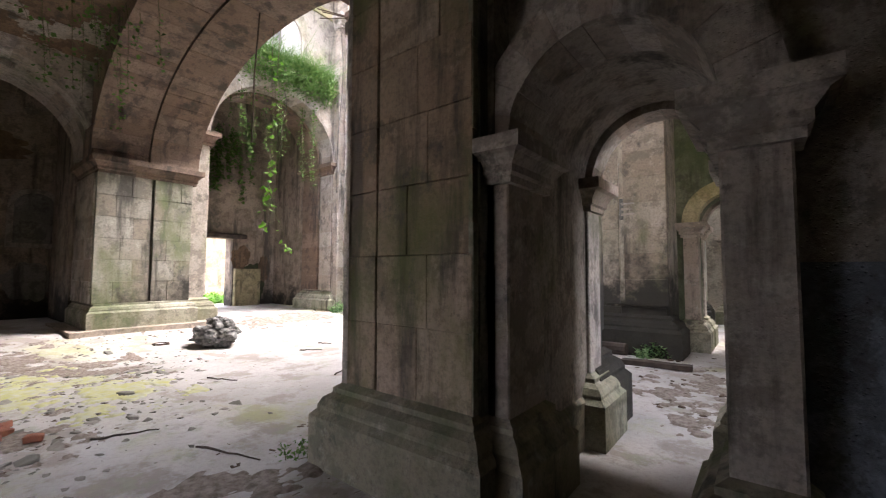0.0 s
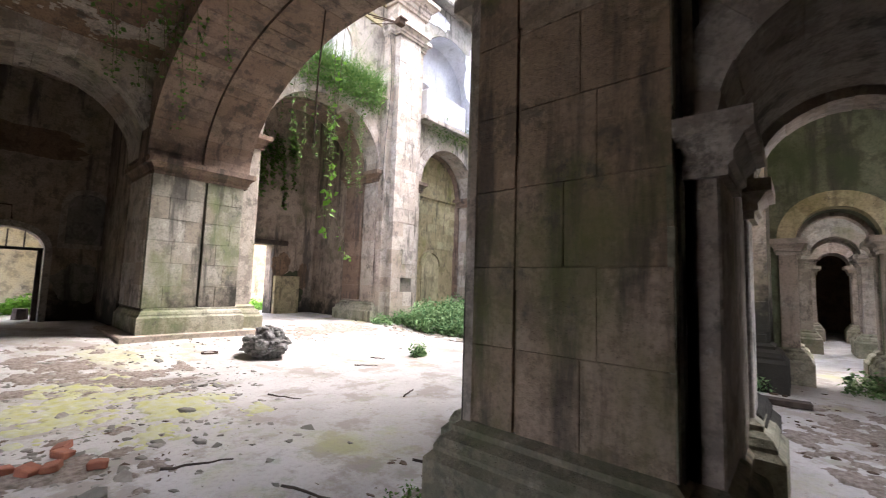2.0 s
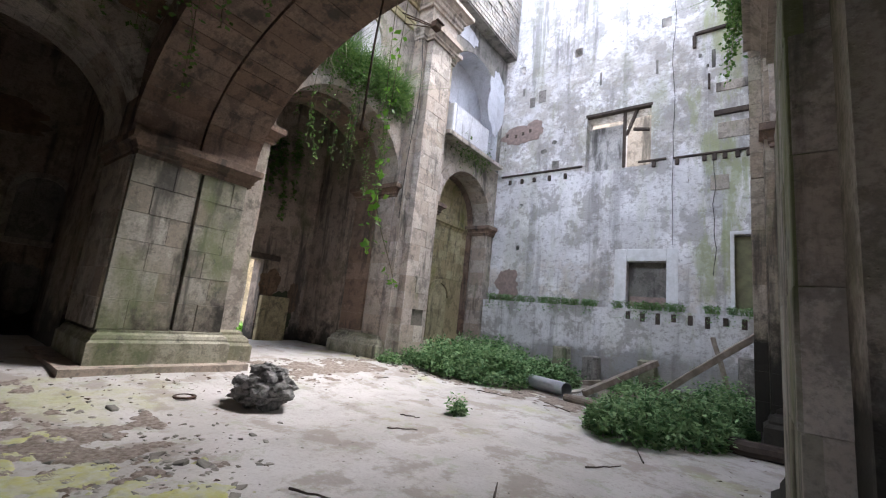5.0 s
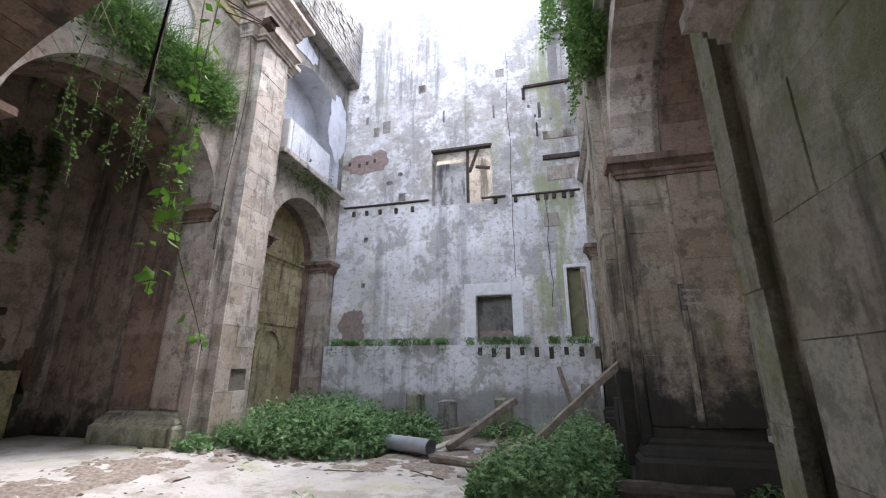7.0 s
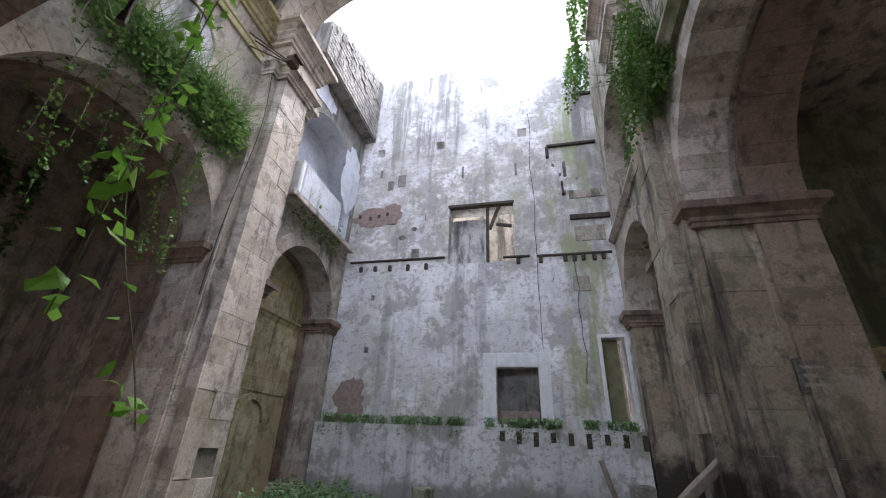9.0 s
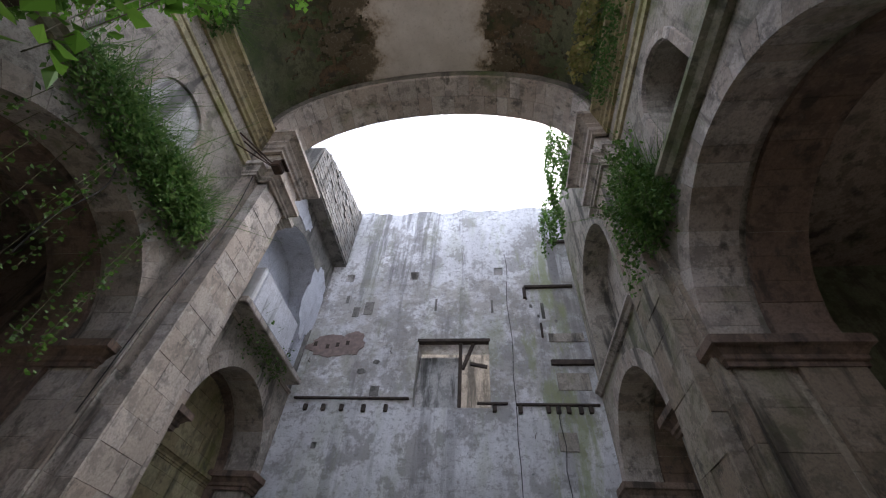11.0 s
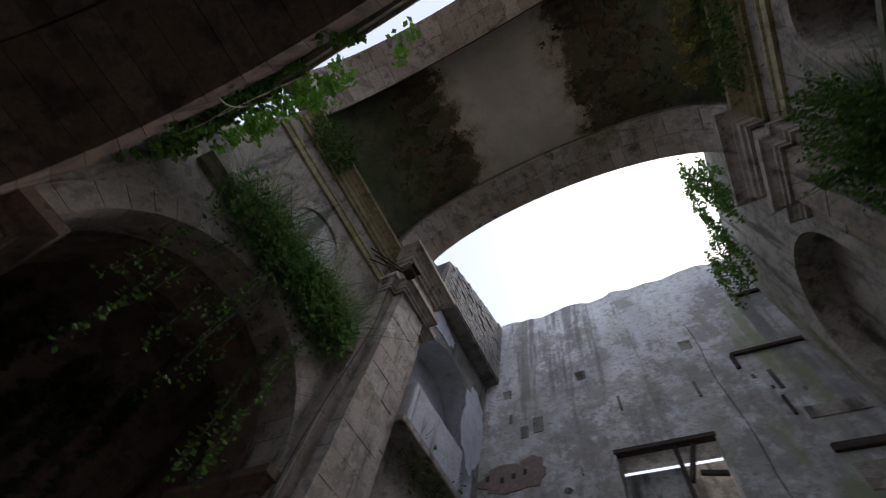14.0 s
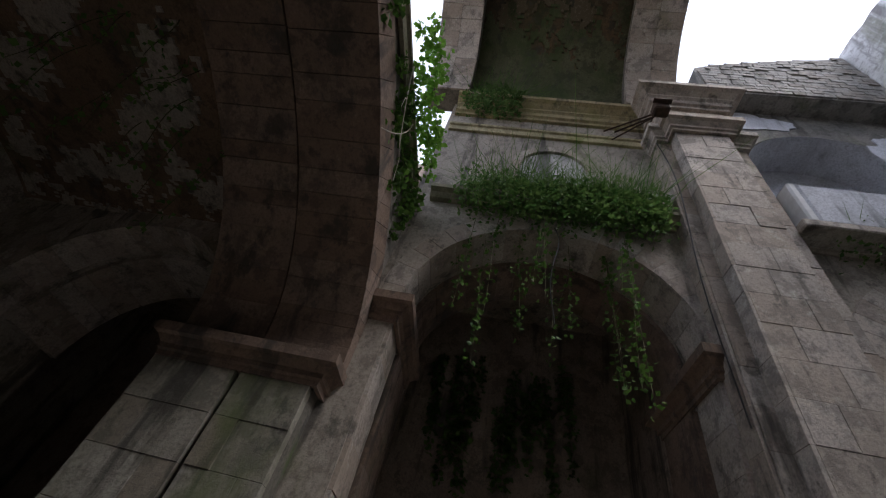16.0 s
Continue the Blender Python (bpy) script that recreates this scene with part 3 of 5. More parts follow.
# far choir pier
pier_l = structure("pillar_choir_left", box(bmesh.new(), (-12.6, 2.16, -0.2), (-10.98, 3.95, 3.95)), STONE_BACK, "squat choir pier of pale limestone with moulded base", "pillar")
ashlar(pier_l, "+x", -10.98, 2.14, 3.115, 0.82, 3.58, DULLMOSS, 0.46, 0.6, 0.11)
ashlar(pier_l, "+x", -10.98, 3.175, 3.95, 0.82, 3.58, DULLMOSS, 0.46, 0.5, 0.11)
ashlar(pier_l, "-y", 2.16, -12.6, -11.0, 0.82, 3.58, STONE, 0.45, 0.6, 0.05)
moulding("base_moulding", (-12.6, 2.22), (-10.91, 3.95), 0.28, BASE, MOSSY, pier_l, 0.82, "mossy moulded base")
moulding("plinth", (-12.6, 2.15), (-10.86, 4.0), 0.18, PLINTH, STONE, pier_l, 1.2, "dark earth-stained plinth slab")
moulding("capital", (-12.6, 2.2), (-10.90, 3.98), 3.58, CAP, SHADED_ARCHSTONE, pier_l, 0.95)
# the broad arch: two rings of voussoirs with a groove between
voussoirs(wall_choir, "y", 2.05, 3.07, cxm, 3.92, chalf, 2.36, 0.75, 37, SHADED_ARCHSTONE, 0.004)
voussoirs(wall_choir, "y", 3.10, 4.12, cxm, 3.92, chalf - 0.02, 2.34, 0.55, 33, SHADED_ARCHSTONE, 0.004)
strip_mould("choir_ledge", "y", 4.07, 1, -10.9, -3.1, 6.95, ARCHITRAVE, MOSSY, wall_choir)

# arches of the nave walls
for wall, face, back, out in ((wall_left, XL, TL, 1), (wall_right, XR, TR, -1)):
    for (c, a, s), up in ((ARCH1, 1.85), (ARCH2, 1.6)):
        voussoirs(wall, "x", face + 0.04 * out, face - 0.62 * out, c, s, a - 0.03, up - 0.03, 0.34, 21 if a > 1.8 else 17)
        # inner rings use the lowered tone, so the soffits look shaded
        voussoirs(wall, "x", face - 0.72 * out, back - 0.02 * out, c, s, a - 0.08, up - 0.08, 0.2, 19, SHADED_ARCHSTONE)
        z0 = 0.9
        for u, fc in ((c - a, "+y"), (c + a, "-y")):
            sgn = 1 if fc == "+y" else -1
            w_lo, w_hi = sorted((face - 0.02 * out, face - 0.62 * out))
            ashlar(wall, fc, u, w_lo, w_hi, z0, s - 0.36, SOOTY if out < 0 else STONE, 0.46, 0.6, 0.05)
            w_lo, w_hi = sorted((face - 0.72 * out, back))
            ashlar(wall, fc, u, w_lo, w_hi, z0, s - 0.36, SOOTY if out < 0 else SHADED_ARCHSTONE, 0.46, 0.7, 0.09)
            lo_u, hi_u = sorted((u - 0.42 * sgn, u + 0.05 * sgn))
            moulding("impost", (min(face, back), lo_u), (max(face, back), hi_u), s - 0.36, CAP, SHADED_ARCHSTONE, wall)
            moulding("base_moulding", (min(face, back), lo_u), (max(face, back), hi_u), 0.1 if out > 0 else -0.02, BASE, MOSSY if out > 0 else SOOTY, wall, 1.1)
for c, a, s, wall, face, back, out in ((SOUTH[0], SOUTH[1], SOUTH[2], wall_left, XL, TL, 1),):
    voussoirs(wall, "x", face + 0.05 * out, face - 0.5 * out, c, s, a - 0.03, a - 0.03, 0.4, 21)
    voussoirs(wall, "x", face - 0.6 * out, back - 0.02, c, s, a - 0.1, a - 0.1, 0.25, 19)
    ashlar(wall, "+y", c - a, face - 0.5, face, 0.5, s, STONE, 0.5, 0.6, 0.04)

ashlar(wall_right, "-x", XR, 4.14, 4.40, 0.62, 5.9, PALEMOSS, 0.75, 0.4, 0.09)
# tall wall pilasters that carry the rib, stepped in plan
for wall, name, face, out, f1, f2 in ((wall_left, "pillar_nave_left", XL, 1, 0.30, 0.55), (wall_right, "pillar_nave_right", XR, -1, 0.13, 0.31)):
    bm = bmesh.new()
    for y0, y1, k in ((8.32, 9.85, f1 - 0.06), (8.55, 9.45, f2 - 0.06)):
        xs = sorted((face - 0.05 * out, face + k * out))
        box(bm, (xs[0], y0, -0.2), (xs[1], y1, 9.75))
    pil = structure(name, bm, STONE_BACK, "tall stepped pilaster of worn limestone blocks", "pillar")
    fx = "+x" if out > 0 else "-x"
    broken = (lambda u, z: srng.random() < 0.12 and 1.0 < z < 2.2)
    rock_of = STONE if out > 0 else SOOTY
    ashlar(pil, fx, face + (f1 - 0.06) * out, 8.32, 8.54, 0.3, 9.7, rock_of, 0.44, 0.3, 0.06, hole=broken)
    ashlar(pil, fx, face + (f1 - 0.06) * out, 9.46, 9.85, 0.3, 9.7, rock_of, 0.44, 0.4, 0.06)
    ashlar(pil, fx, face + (f2 - 0.06) * out, 8.55, 9.45, 0.3, 9.7, rock_of, 0.44, 0.5, 0.06, hole=broken)
    xs = sorted((face, face + (f1 - 0.02) * out))
    ashlar(pil, "-y", 8.32, xs[0], xs[1], 0.3, 9.7, rock_of, 0.44, 0.4, 0.04)
    xs = sorted((face + f1 * out, face + f2 * out))
    ashlar(pil, "-y", 8.55, xs[0], xs[1], 0.3, 9.7, rock_of, 0.44, 0.4, 0.04)
    xs = sorted((face - 0.3 * out, face + f1 * out))
    moulding("capital", (xs[0], 8.3), (xs[1], 9.85), 9.7, CAP, STONE, pil, 1.1, "chipped moulded capital")
    xs = sorted((face - 0.3 * out, face + f2 * out))
    moulding("capital", (xs[0], 8.5), (xs[1], 9.5), 9.7, CAP, STONE, pil, 1.15)
    bm = box(bmesh.new(), (xs[0], 8.35, 10.1), (xs[1], 9.6, 10.75))
    part("frieze_block", bm, STONE, pil)
    moulding("cornice", (xs[0], 8.3), (xs[1], 9.65), 10.7, CORNICE, STONE, pil, 0.85)
    strip_mould("cornice", "x", face, out, 4.1, 8.3, 10.7, CORNICE, YELLOWSTONE, wall, 0.85, "weathered stone cornice")
    strip_mould("architrave", "x", face, out, 4.1, 8.3, 9.95, ARCHITRAVE, YELLOWSTONE, wall)
    strip_mould("string_course", "x", face, out, 4.3, 8.3, 7.35, [(0, 0), (0.1, 0), (0.16, 0.08), (0.24, 0.12), (0.24, 0.2), (0, 0.24)], MOSSY, wall)
    strip_mould("string_course", "x", face, out, 9.9, 13.75, 7.25, [(0, 0), (0.06, 0), (0.1, 0.06), (0.16, 0.1), (0.16, 0.16), (0, 0.18)], STONE, wall, 1.0 if out < 0 else 0.5)
    # blind arched window over the string course
    voussoirs(wall, "x", face + 0.07 * out, face - 0.03 * out, 6.35, 8.75, 0.62, 0.62, 0.16, 11)
    for u in (5.57, 6.97):
        bm = box(bmesh.new(), (min(face, face + 0.07 * out), u, 7.6), (max(face, face + 0.07 * out), u + 0.16, 8.75), 0.01)
        part("jamb_stone", bm, STONE, wall)
    if out > 0:
        part("blind_panel", slab("x", face + 0.004, face + 0.02, arc(6.35, 7.6, 8.75, 0.61, 0.6, 14)), PLASTER, wall)
    else:
        part("niche_back", slab("x", face + 0.9, face + 1.0, arc(6.35, 7.61, 8.75, 0.64, 0.62, 14)), RUBBLE, wall)
        part("niche_back", slab("x", face + 0.7, face + 0.8, arc(11.75, 7.59, 9.5, 1.47, 1.47, 18)), OCHRE, wall)

# rib stones and the surviving plaster of the vault
for nm, y0, y1 in (("ceiling_rib_front", 7.86, 8.4), ("ceiling_rib_front", 8.41, 8.97), ("ceiling_rib_rear", 3.28, 3.78), ("ceiling_rib_rear", 3.79, 4.31)):
    a = (XR - XL) / 2 - 0.36
    voussoirs(bpy.data.objects[nm], "y", y0, y1, (XL + XR) / 2, 11.3, a - 0.03, 2.57, 0.12, 29, gap=0.006)


def plaster_shell(y0, y1, x0, x1, spring, up, cover, seed, ny=64, n=190):
    """What is left of a vault's plaster: a thin skin below the brick, with ragged edges."""
    bm = bmesh.new()
    mid, half = (x0 + x1) / 2, (x1 - x0) / 2
    g = {}
    keep = lambda i, j: cover((i + 0.5) / n, (j + 0.5) / ny, noise.fractal(Vector((i * 0.07, j * 0.11, seed)), 0.55, 2.1, 7))
    def vert(i, j, k):
        if (i, j, k) not in g:
            t, r = math.pi * i / n, 0.004 + 0.03 * k
            y = y0 + (y1 - y0) * j / ny + (0.03 * noise.noise((i * 0.7, j * 0.7, seed)) if 0 < j < ny else 0)
            g[i, j, k] = bm.verts.new((mid - (half - r) * math.cos(t), y, spring + (up - r) * math.sin(t)))
        return g[i, j, k]
    for i in range(n):
        for j in range(ny):
            if not keep(i, j):
                continue
            bm.faces.new([vert(a, b, 1) for a, b in ((i, j), (i + 1, j), (i + 1, j + 1), (i, j + 1))])
            for (a, b), (c, d), (e, f) in (((i, j), (i + 1, j), (i, j - 1)), ((i + 1, j + 1), (i, j + 1), (i, j + 1)),
                                           ((i + 1, j), (i + 1, j + 1), (i + 1, j)), ((i, j + 1), (i, j), (i - 1, j))):
                if not (0 <= e < n and 0 <= f < ny and keep(e, f)):
                    bm.faces.new((vert(a, b, 1), vert(c, d, 1), vert(c, d, 0), vert(a, b, 0)))
    return bm


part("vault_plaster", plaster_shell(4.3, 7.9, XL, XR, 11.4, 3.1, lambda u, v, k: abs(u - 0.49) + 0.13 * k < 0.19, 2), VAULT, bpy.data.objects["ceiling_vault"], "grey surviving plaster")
part("vault_moss", plaster_shell(4.3, 7.9, XL, XR, 11.4, 3.1, lambda u, v, k: abs(u - 0.5) + 0.14 * k > 0.25, 8), MOSSVAULT, bpy.data.objects["ceiling_vault"], "dark mossy plaster near the cornice")
part("vault_plaster", plaster_shell(-2.5, 2.1, XL - 0.1, XR + 0.1, 5.85, 0.6, lambda u, v, k: k > 0.05 + 0.5 * min(u, 0.25), 5), OCHRE, bpy.data.objects["ceiling_choir"], "torn plaster edges")

# passage: jambs, caps and bases of the small archways
for i, (y0, y1, up, PX, PH) in enumerate(PASSAGE):
    wall = bpy.data.objects["wall_passage_%d" % (i + 1)]
    fore = 0.2 if i == 0 else 0.05
    voussoirs(wall, "y", y0 - fore + 0.01, y0 + 0.3, PX, up, PH - 0.02, PH * 1.05 - 0.02, 0.26, 11, YELLOWSTONE if i == 1 else STONE, gap=0.001)
    voussoirs(wall, "y", y1 - 0.25, y1 + 0.04, PX, up, PH - 0.07, PH * 1.05 - 0.07, 0.22, 11, gap=0.001)
    for ya, yb in ((y0 - fore, y0 + 0.32), (y1 - 0.27, y1 + 0.05)):
        for x0, x1 in ((PX - PH - 0.22, PX - PH + 0.03), (PX + PH - 0.03, PX + PH + 0.24)):
            part("jamb_stone", box(bmesh.new(), (x0, ya, -0.1), (x1, yb, up - 0.2), 0.012), STONE, wall)
            moulding("capital", (x0, ya), (x1, yb), up - 0.27, CAP, STONE, wall, 0.78)
            moulding("base_moulding", (x0, ya), (x1, yb), 0, BASE, MOSSY, wall, 0.88)
# the nave pier seen through the archway, and its carved tablet
ashlar(wall_right, "-y", 8.30, -2.75, -1.4, 0.4, 5.0, PALESOOT, 0.46, 0.62, 0.03)
tablet = thing("carved_tablet", "small square carved stone tablet set in the pier", "carving", (-2.0, 8.25, 2.72))
part("slab", box(bmesh.new(), (-0.16, -0.02, -0.2), (0.16, 0.03, 0.2), 0.01), RUBBLE, tablet)
for k in range(3):
    part("carved_row", box(bmesh.new(), (-0.12, -0.035, -0.13 + 0.1 * k), (0.12 - 0.04 * (k % 2), -0.018, -0.08 + 0.1 * k), 0.01), STONE, tablet)
# painted dado beside the archway
part("dado", box(bmesh.new(), (0.09, 2.425, 0), (2.4, 2.446, 1.55)), DADO, bpy.data.objects["wall_passage_1"], "grey-blue painted dado")


# ---- plants ----


def cards(name, places, size, mat, parent=None, label="", droop=0.3, seed=1, narrow=0.55, up=0.0):
    """Many small pointed leaves, each folded along its rib, in one mesh."""
    r = np.random.RandomState(seed)
    p = np.asarray(places, dtype=float)
    n = len(p)
    a = r.normal(size=(n, 3))
    a[:, 2] = a[:, 2] * 0.5 - droop + up
    a /= np.linalg.norm(a, axis=1)[:, None]
    b = np.cross(a, r.normal(size=(n, 3)) * 0.5 + (0, 0, 1))
    b /= np.linalg.norm(b, axis=1)[:, None] + 1e-9
    c = np.cross(a, b)
    s = size * r.uniform(0.55, 1.3, n)[:, None]
    v = np.stack([p, p + a * s * 0.45 + b * s * narrow * 0.5 + c * s * 0.1, p + a * s, p + a * s * 0.45 - b * s * narrow * 0.5 + c * s * 0.1], 1).reshape(-1, 3)
    f = np.arange(n)[:, None] * 4
    faces = np.concatenate([f + (0, 1, 2), f + (0, 2, 3)]).tolist()
    me = bpy.data.meshes.new(name)
    me.from_pydata(v.tolist(), [], faces)
    me.materials.append(mat)
    ob = new(name, me)
    if parent is not None:
        ob.parent = parent
        if label:
            ob["label"] = label
    return ob


def blades(name, roots, length, mat, parent, seed=1, lean=0.5, wide=0.008):
    """Bent grass blades of three joints."""
    r = np.random.RandomState(seed)
    verts, faces = [], []
    for p in roots:
        h = length * r.uniform(0.4, 1.2)
        d = r.normal(size=2) * lean * h
        w = r.normal(size=2)
        w = w / (np.linalg.norm(w) + 1e-9) * wide
        k = len(verts)
        for t, s in ((0, 1.0), (0.55, 0.8), (1.0, 0.1)):
            x, y, z = p[0] + d[0] * t * t, p[1] + d[1] * t * t, p[2] + h * (t - 0.45 * t * t * lean)
            verts += [(x - w[0] * s, y - w[1] * s, z), (x + w[0] * s, y + w[1] * s, z)]
        faces += [(k, k + 1, k + 3, k + 2), (k + 2, k + 3, k + 5, k + 4)]
    me = bpy.data.meshes.new(name)
    me.from_pydata(verts, [], faces)
    me.materials.append(mat)
    ob = new(name, me)
    ob.parent = parent
    return ob


def tube(bm, pts, r0, r1=None, sides=6):
    """A round stem or cable through points, tapering."""
    r1 = r0 if r1 is None else r1
    pts = [Vector(p) for p in pts]
    rings = []
    for i, p in enumerate(pts):
        d = (pts[min(i + 1, len(pts) - 1)] - pts[max(i - 1, 0)]).normalized()
        s = d.orthogonal().normalized()
        t = d.cross(s)
        r = r0 + (r1 - r0) * i / max(1, len(pts) - 1)
        rings.append([bm.verts.new(p + s * r * math.cos(2 * math.pi * k / sides) + t * r * math.sin(2 * math.pi * k / sides)) for k in range(sides)])
    for a, b in zip(rings, rings[1:]):
        for k in range(sides):
            j = (k + 1) % sides
            bm.faces.new((a[k], a[j], b[j], b[k]))
    bm.faces.new(rings[0])
    bm.faces.new(rings[-1][::-1])
    return bm


def bush(name, label, lumps, count, size, mat, seed, z_of):
    """A weedy thicket: stems that carry whorls of leaves, in lumps of (x, y, radius, height)."""
    r = np.random.RandomState(seed)
    ob = thing(name, label, "plant", (0, 0, 0))
    stems = bmesh.new()
    pts = []
    total = sum(l[2] ** 2 for l in lumps)
    for x, y, rad, h in lumps:
        for _ in range(int(count * rad * rad / total)):
            q, an = rad * math.sqrt(r.rand()), r.rand() * 6.283
            px, py = x + q * math.cos(an), y + q * math.sin(an)
            hh = h * (1 - 0.6 * (q / rad) ** 2) * r.uniform(0.6, 1.15)
            z = z_of(px, py)
            lx, ly = r.normal(size=2) * 0.12 * hh
            if r.rand() < 0.3:
                tube(stems, [(px, py, z), (px + lx * 0.4, py + ly * 0.4, z + hh * 0.5), (px + lx, py + ly, z + hh)], 0.005, 0.002, 3)
            for k in range(7):
                t = 0.25 + 0.75 * k / 6
                for _k in range(3):
                    pts.append((px + lx * t + r.normal() * 0.035, py + ly * t + r.normal() * 0.035, z + hh * t + r.normal() * 0.02))
    tagged(part("stem", stems, STEM, ob), kind="stuff")
    tagged(cards("leaves", pts, size, mat, ob, droop=0.15, seed=seed), kind="stuff")
    return ob


STEM = plain("green_brown_stem", (0.12, 0.12, 0.05), (0.08, 0.07, 0.04), 9)
flat = lambda x, y: rise(x, y) - 0.02
bush("bush", "dense green nettle thicket before the end wall", [(-9.6, 9.6, 1.0, 0.85), (-8.5, 10.0, 1.1, 0.9), (-9.2, 11.2, 1.3, 1.0), (-10.3, 11.6, 0.8, 0.9), (-7.6, 11.0, 0.9, 0.75)], 1500, 0.11, LEAF, 3, flat)
bush("bush", "low bright green weed bush by the fallen beam", [(-4.6, 7.5, 0.7, 0.75), (-4.1, 8.2, 0.75, 0.7), (-3.6, 9.2, 0.6, 0.75)], 760, 0.10, LEAF, 4, flat)
bush("bush", "sparse weeds at the foot of the end wall", [(-5.5, 12.6, 0.9, 0.55), (-3.6, 12.4, 0.8, 0.8), (-7.5, 13.0, 0.8, 0.4), (-9.6, 13.1, 0.8, 0.5)], 500, 0.09, LEAF, 5, flat)
bush("weed_tuft", "small weed tuft growing through the floor", [(-6.95, 6.05, 0.16, 0.28)], 26, 0.07, LEAF, 6, flat)
bush("weed_tuft", "small weed tuft in a floor crack", [(-3.0, 1.95, 0.12, 0.2)], 6, 0.04, IVY, 7, flat)
bush("weed_tuft", "weed clump at the foot of the passage pier", [(-0.25, 9.0, 0.25, 0.4), (-1.6, 8.1, 0.3, 0.3)], 60, 0.08, LEAF, 8, flat)
bush("courtyard_weeds", "sunlit weeds in the yard beyond the doorway", [(-17.0, -0.3, 0.6, 0.8), (-18.0, 1.2, 0.8, 0.6), (-17.5, 7.2, 0.9, 0.4)], 350, 0.12, BRIGHT, 9, flat)
bush("weed_strip", "weeds along the foot of the nave pilaster", [(-10.6, 8.2, 0.3, 0.35), (-10.5, 8.9, 0.4, 0.5), (-10.3, 9.8, 0.4, 0.6)], 140, 0.08, LEAF, 10, flat)


def hanging(name, label, spots, seed, leaf, size=0.05, mat=IVY, density=60, group=""):
    """Trailing creepers: each spot is a root, a length and a sideways drift."""
    r = np.random.RandomState(seed)
    ob = thing(name, label, "creeper", (0, 0, 0), group)
    st = bmesh.new()
    pts = []
    for (x, y, z), length, (dx, dy) in spots:
        line = []
        n = 9
        wx, wy = r.normal(size=2) * 0.03
        for i in range(n + 1):
            t = i / n
            line.append((x + dx * t + wx * math.sin(5 * t), y + dy * t + wy * math.sin(4 * t + 1), z - length * t))
        tube(st, line, 0.006, 0.003, 4)
        for _ in range(int(density * length)):
            t = min(0.999, r.rand() ** leaf)
            i = int(t * n)
            a, b = np.array(line[i]), np.array(line[i + 1])
            pts.append(a + (b - a) * (t * n - i) + r.normal(size=3) * 0.05)
    tagged(part("stem", st, STEM, ob), kind="stuff")
    tagged(cards("leaves", pts, size, mat, ob, droop=0.7, seed=seed, narrow=0.85), kind="stuff")
    return ob


hanging("hanging_vine", "long vine with bright leaves hanging from the choir arch", [((-7.1, 4.0, 6.2), 4.0, (0.15, -0.3)), ((-7.05, 3.8, 3.1), 1.3, (0.25, 0.3))], 21, 0.6, 0.11, BRIGHT, 11)
hanging("hanging_vine", "leafy vine tip hanging from the choir arch", [((-7.3, 4.0, 6.2), 2.9, (0.1, -0.1))], 22, 0.3, 0.10, BRIGHT, 10)
rr = random.Random(3)
hanging("ivy", "ivy trails hanging in the side arch", [((-11.0 + rr.uniform(-0.5, 0.1), 5.0 + rr.random() * 2.6, 6.9 + rr.uniform(-0.4, 0.1)), rr.uniform(0.6, 2.8), (0, rr.uniform(-0.1, 0.1))) for _ in range(15)], 23, 0.8, 0.07, IVY, 30)
hanging("ivy", "ivy hanging from the choir's edge", [((-11.0 + rr.random() * 3, 4.15, 7.2 - rr.random() * 0.3), rr.uniform(0.3, 1.1), (rr.uniform(-0.1, 0.1), 0)) for _ in range(16)], 24, 0.9, 0.09, IVY, 80)
hanging("ivy", "ivy hanging under the choir vault", [((-9.6 + rr.random() * 2.2, 0.6 + rr.random() * 1.6, 6.1 - rr.random() * 0.5), rr.uniform(0.4, 1.5), (rr.uniform(-0.2, 0.2), 0.1)) for _ in range(16)], 25, 0.8, 0.07, IVY, 22)
hanging("ivy", "ivy curtain on the broken side wall head", [((-3.0 - rr.random() * 0.7, 9.7 + rr.random() * 3.6, 14.6 - rr.random() * 0.8), rr.uniform(0.8, 2.6), (rr.uniform(-0.2, 0.1), 0)) for _ in range(40)], 26, 0.9, 0.08, IVY, 60)
hanging("ivy", "ivy over the side chapel wall", [((-15.17 + rr.random() * 0.1, 4.6 + rr.random() * 3.0, 5.6 + rr.random() * 1.6), rr.uniform(0.5, 2.4), (rr.uniform(-0.1, 0.1), 0.1)) for _ in range(30)], 27, 0.9, 0.11, IVY, 60)


def ledge_growth(name, label, x, y0, y1, z, out, n, seed, tall=0.75):
    """Grass and weeds on a ledge of the side wall, some hanging over."""
    r = np.random.RandomState(seed)
    ob = thing(name, label, "plant", (0, 0, 0))
    ys = y0 + (y1 - y0) * r.beta(1.6, 1.2, n)
    roots = np.stack([x + out * r.uniform(-0.05, 0.26, n), ys, np.full(n, z)], 1)
    blades("grass", roots, tall, GRASS, ob, seed, 0.55)
    m = n * 2
    ys = y0 + (y1 - y0) * r.beta(1.6, 1.2, m)
    p = np.stack([x + out * r.uniform(0.05, 0.45, m), ys, z + r.normal(size=m) * 0.24 - 0.12], 1)
    cards("leaves", p, 0.09, GRASS, ob, droop=0.5, seed=seed)
    sod = bmesh.new()
    k = 16
    path = [((x, y0 + (y1 - y0) * i / k, z - 0.03), (out, 0, 0), (0, 0, 1)) for i in range(k + 1)]
    sweep(sod, [(0, 0), (0.2, 0), (0.24, 0.05), (0.12, 0.1), (0, 0.12)], path)
    for v in sod.verts:
        v.co += noise.noise_vector(v.co * 3) * 0.05
    part("sod", sod, SOIL, ob)
    return ob


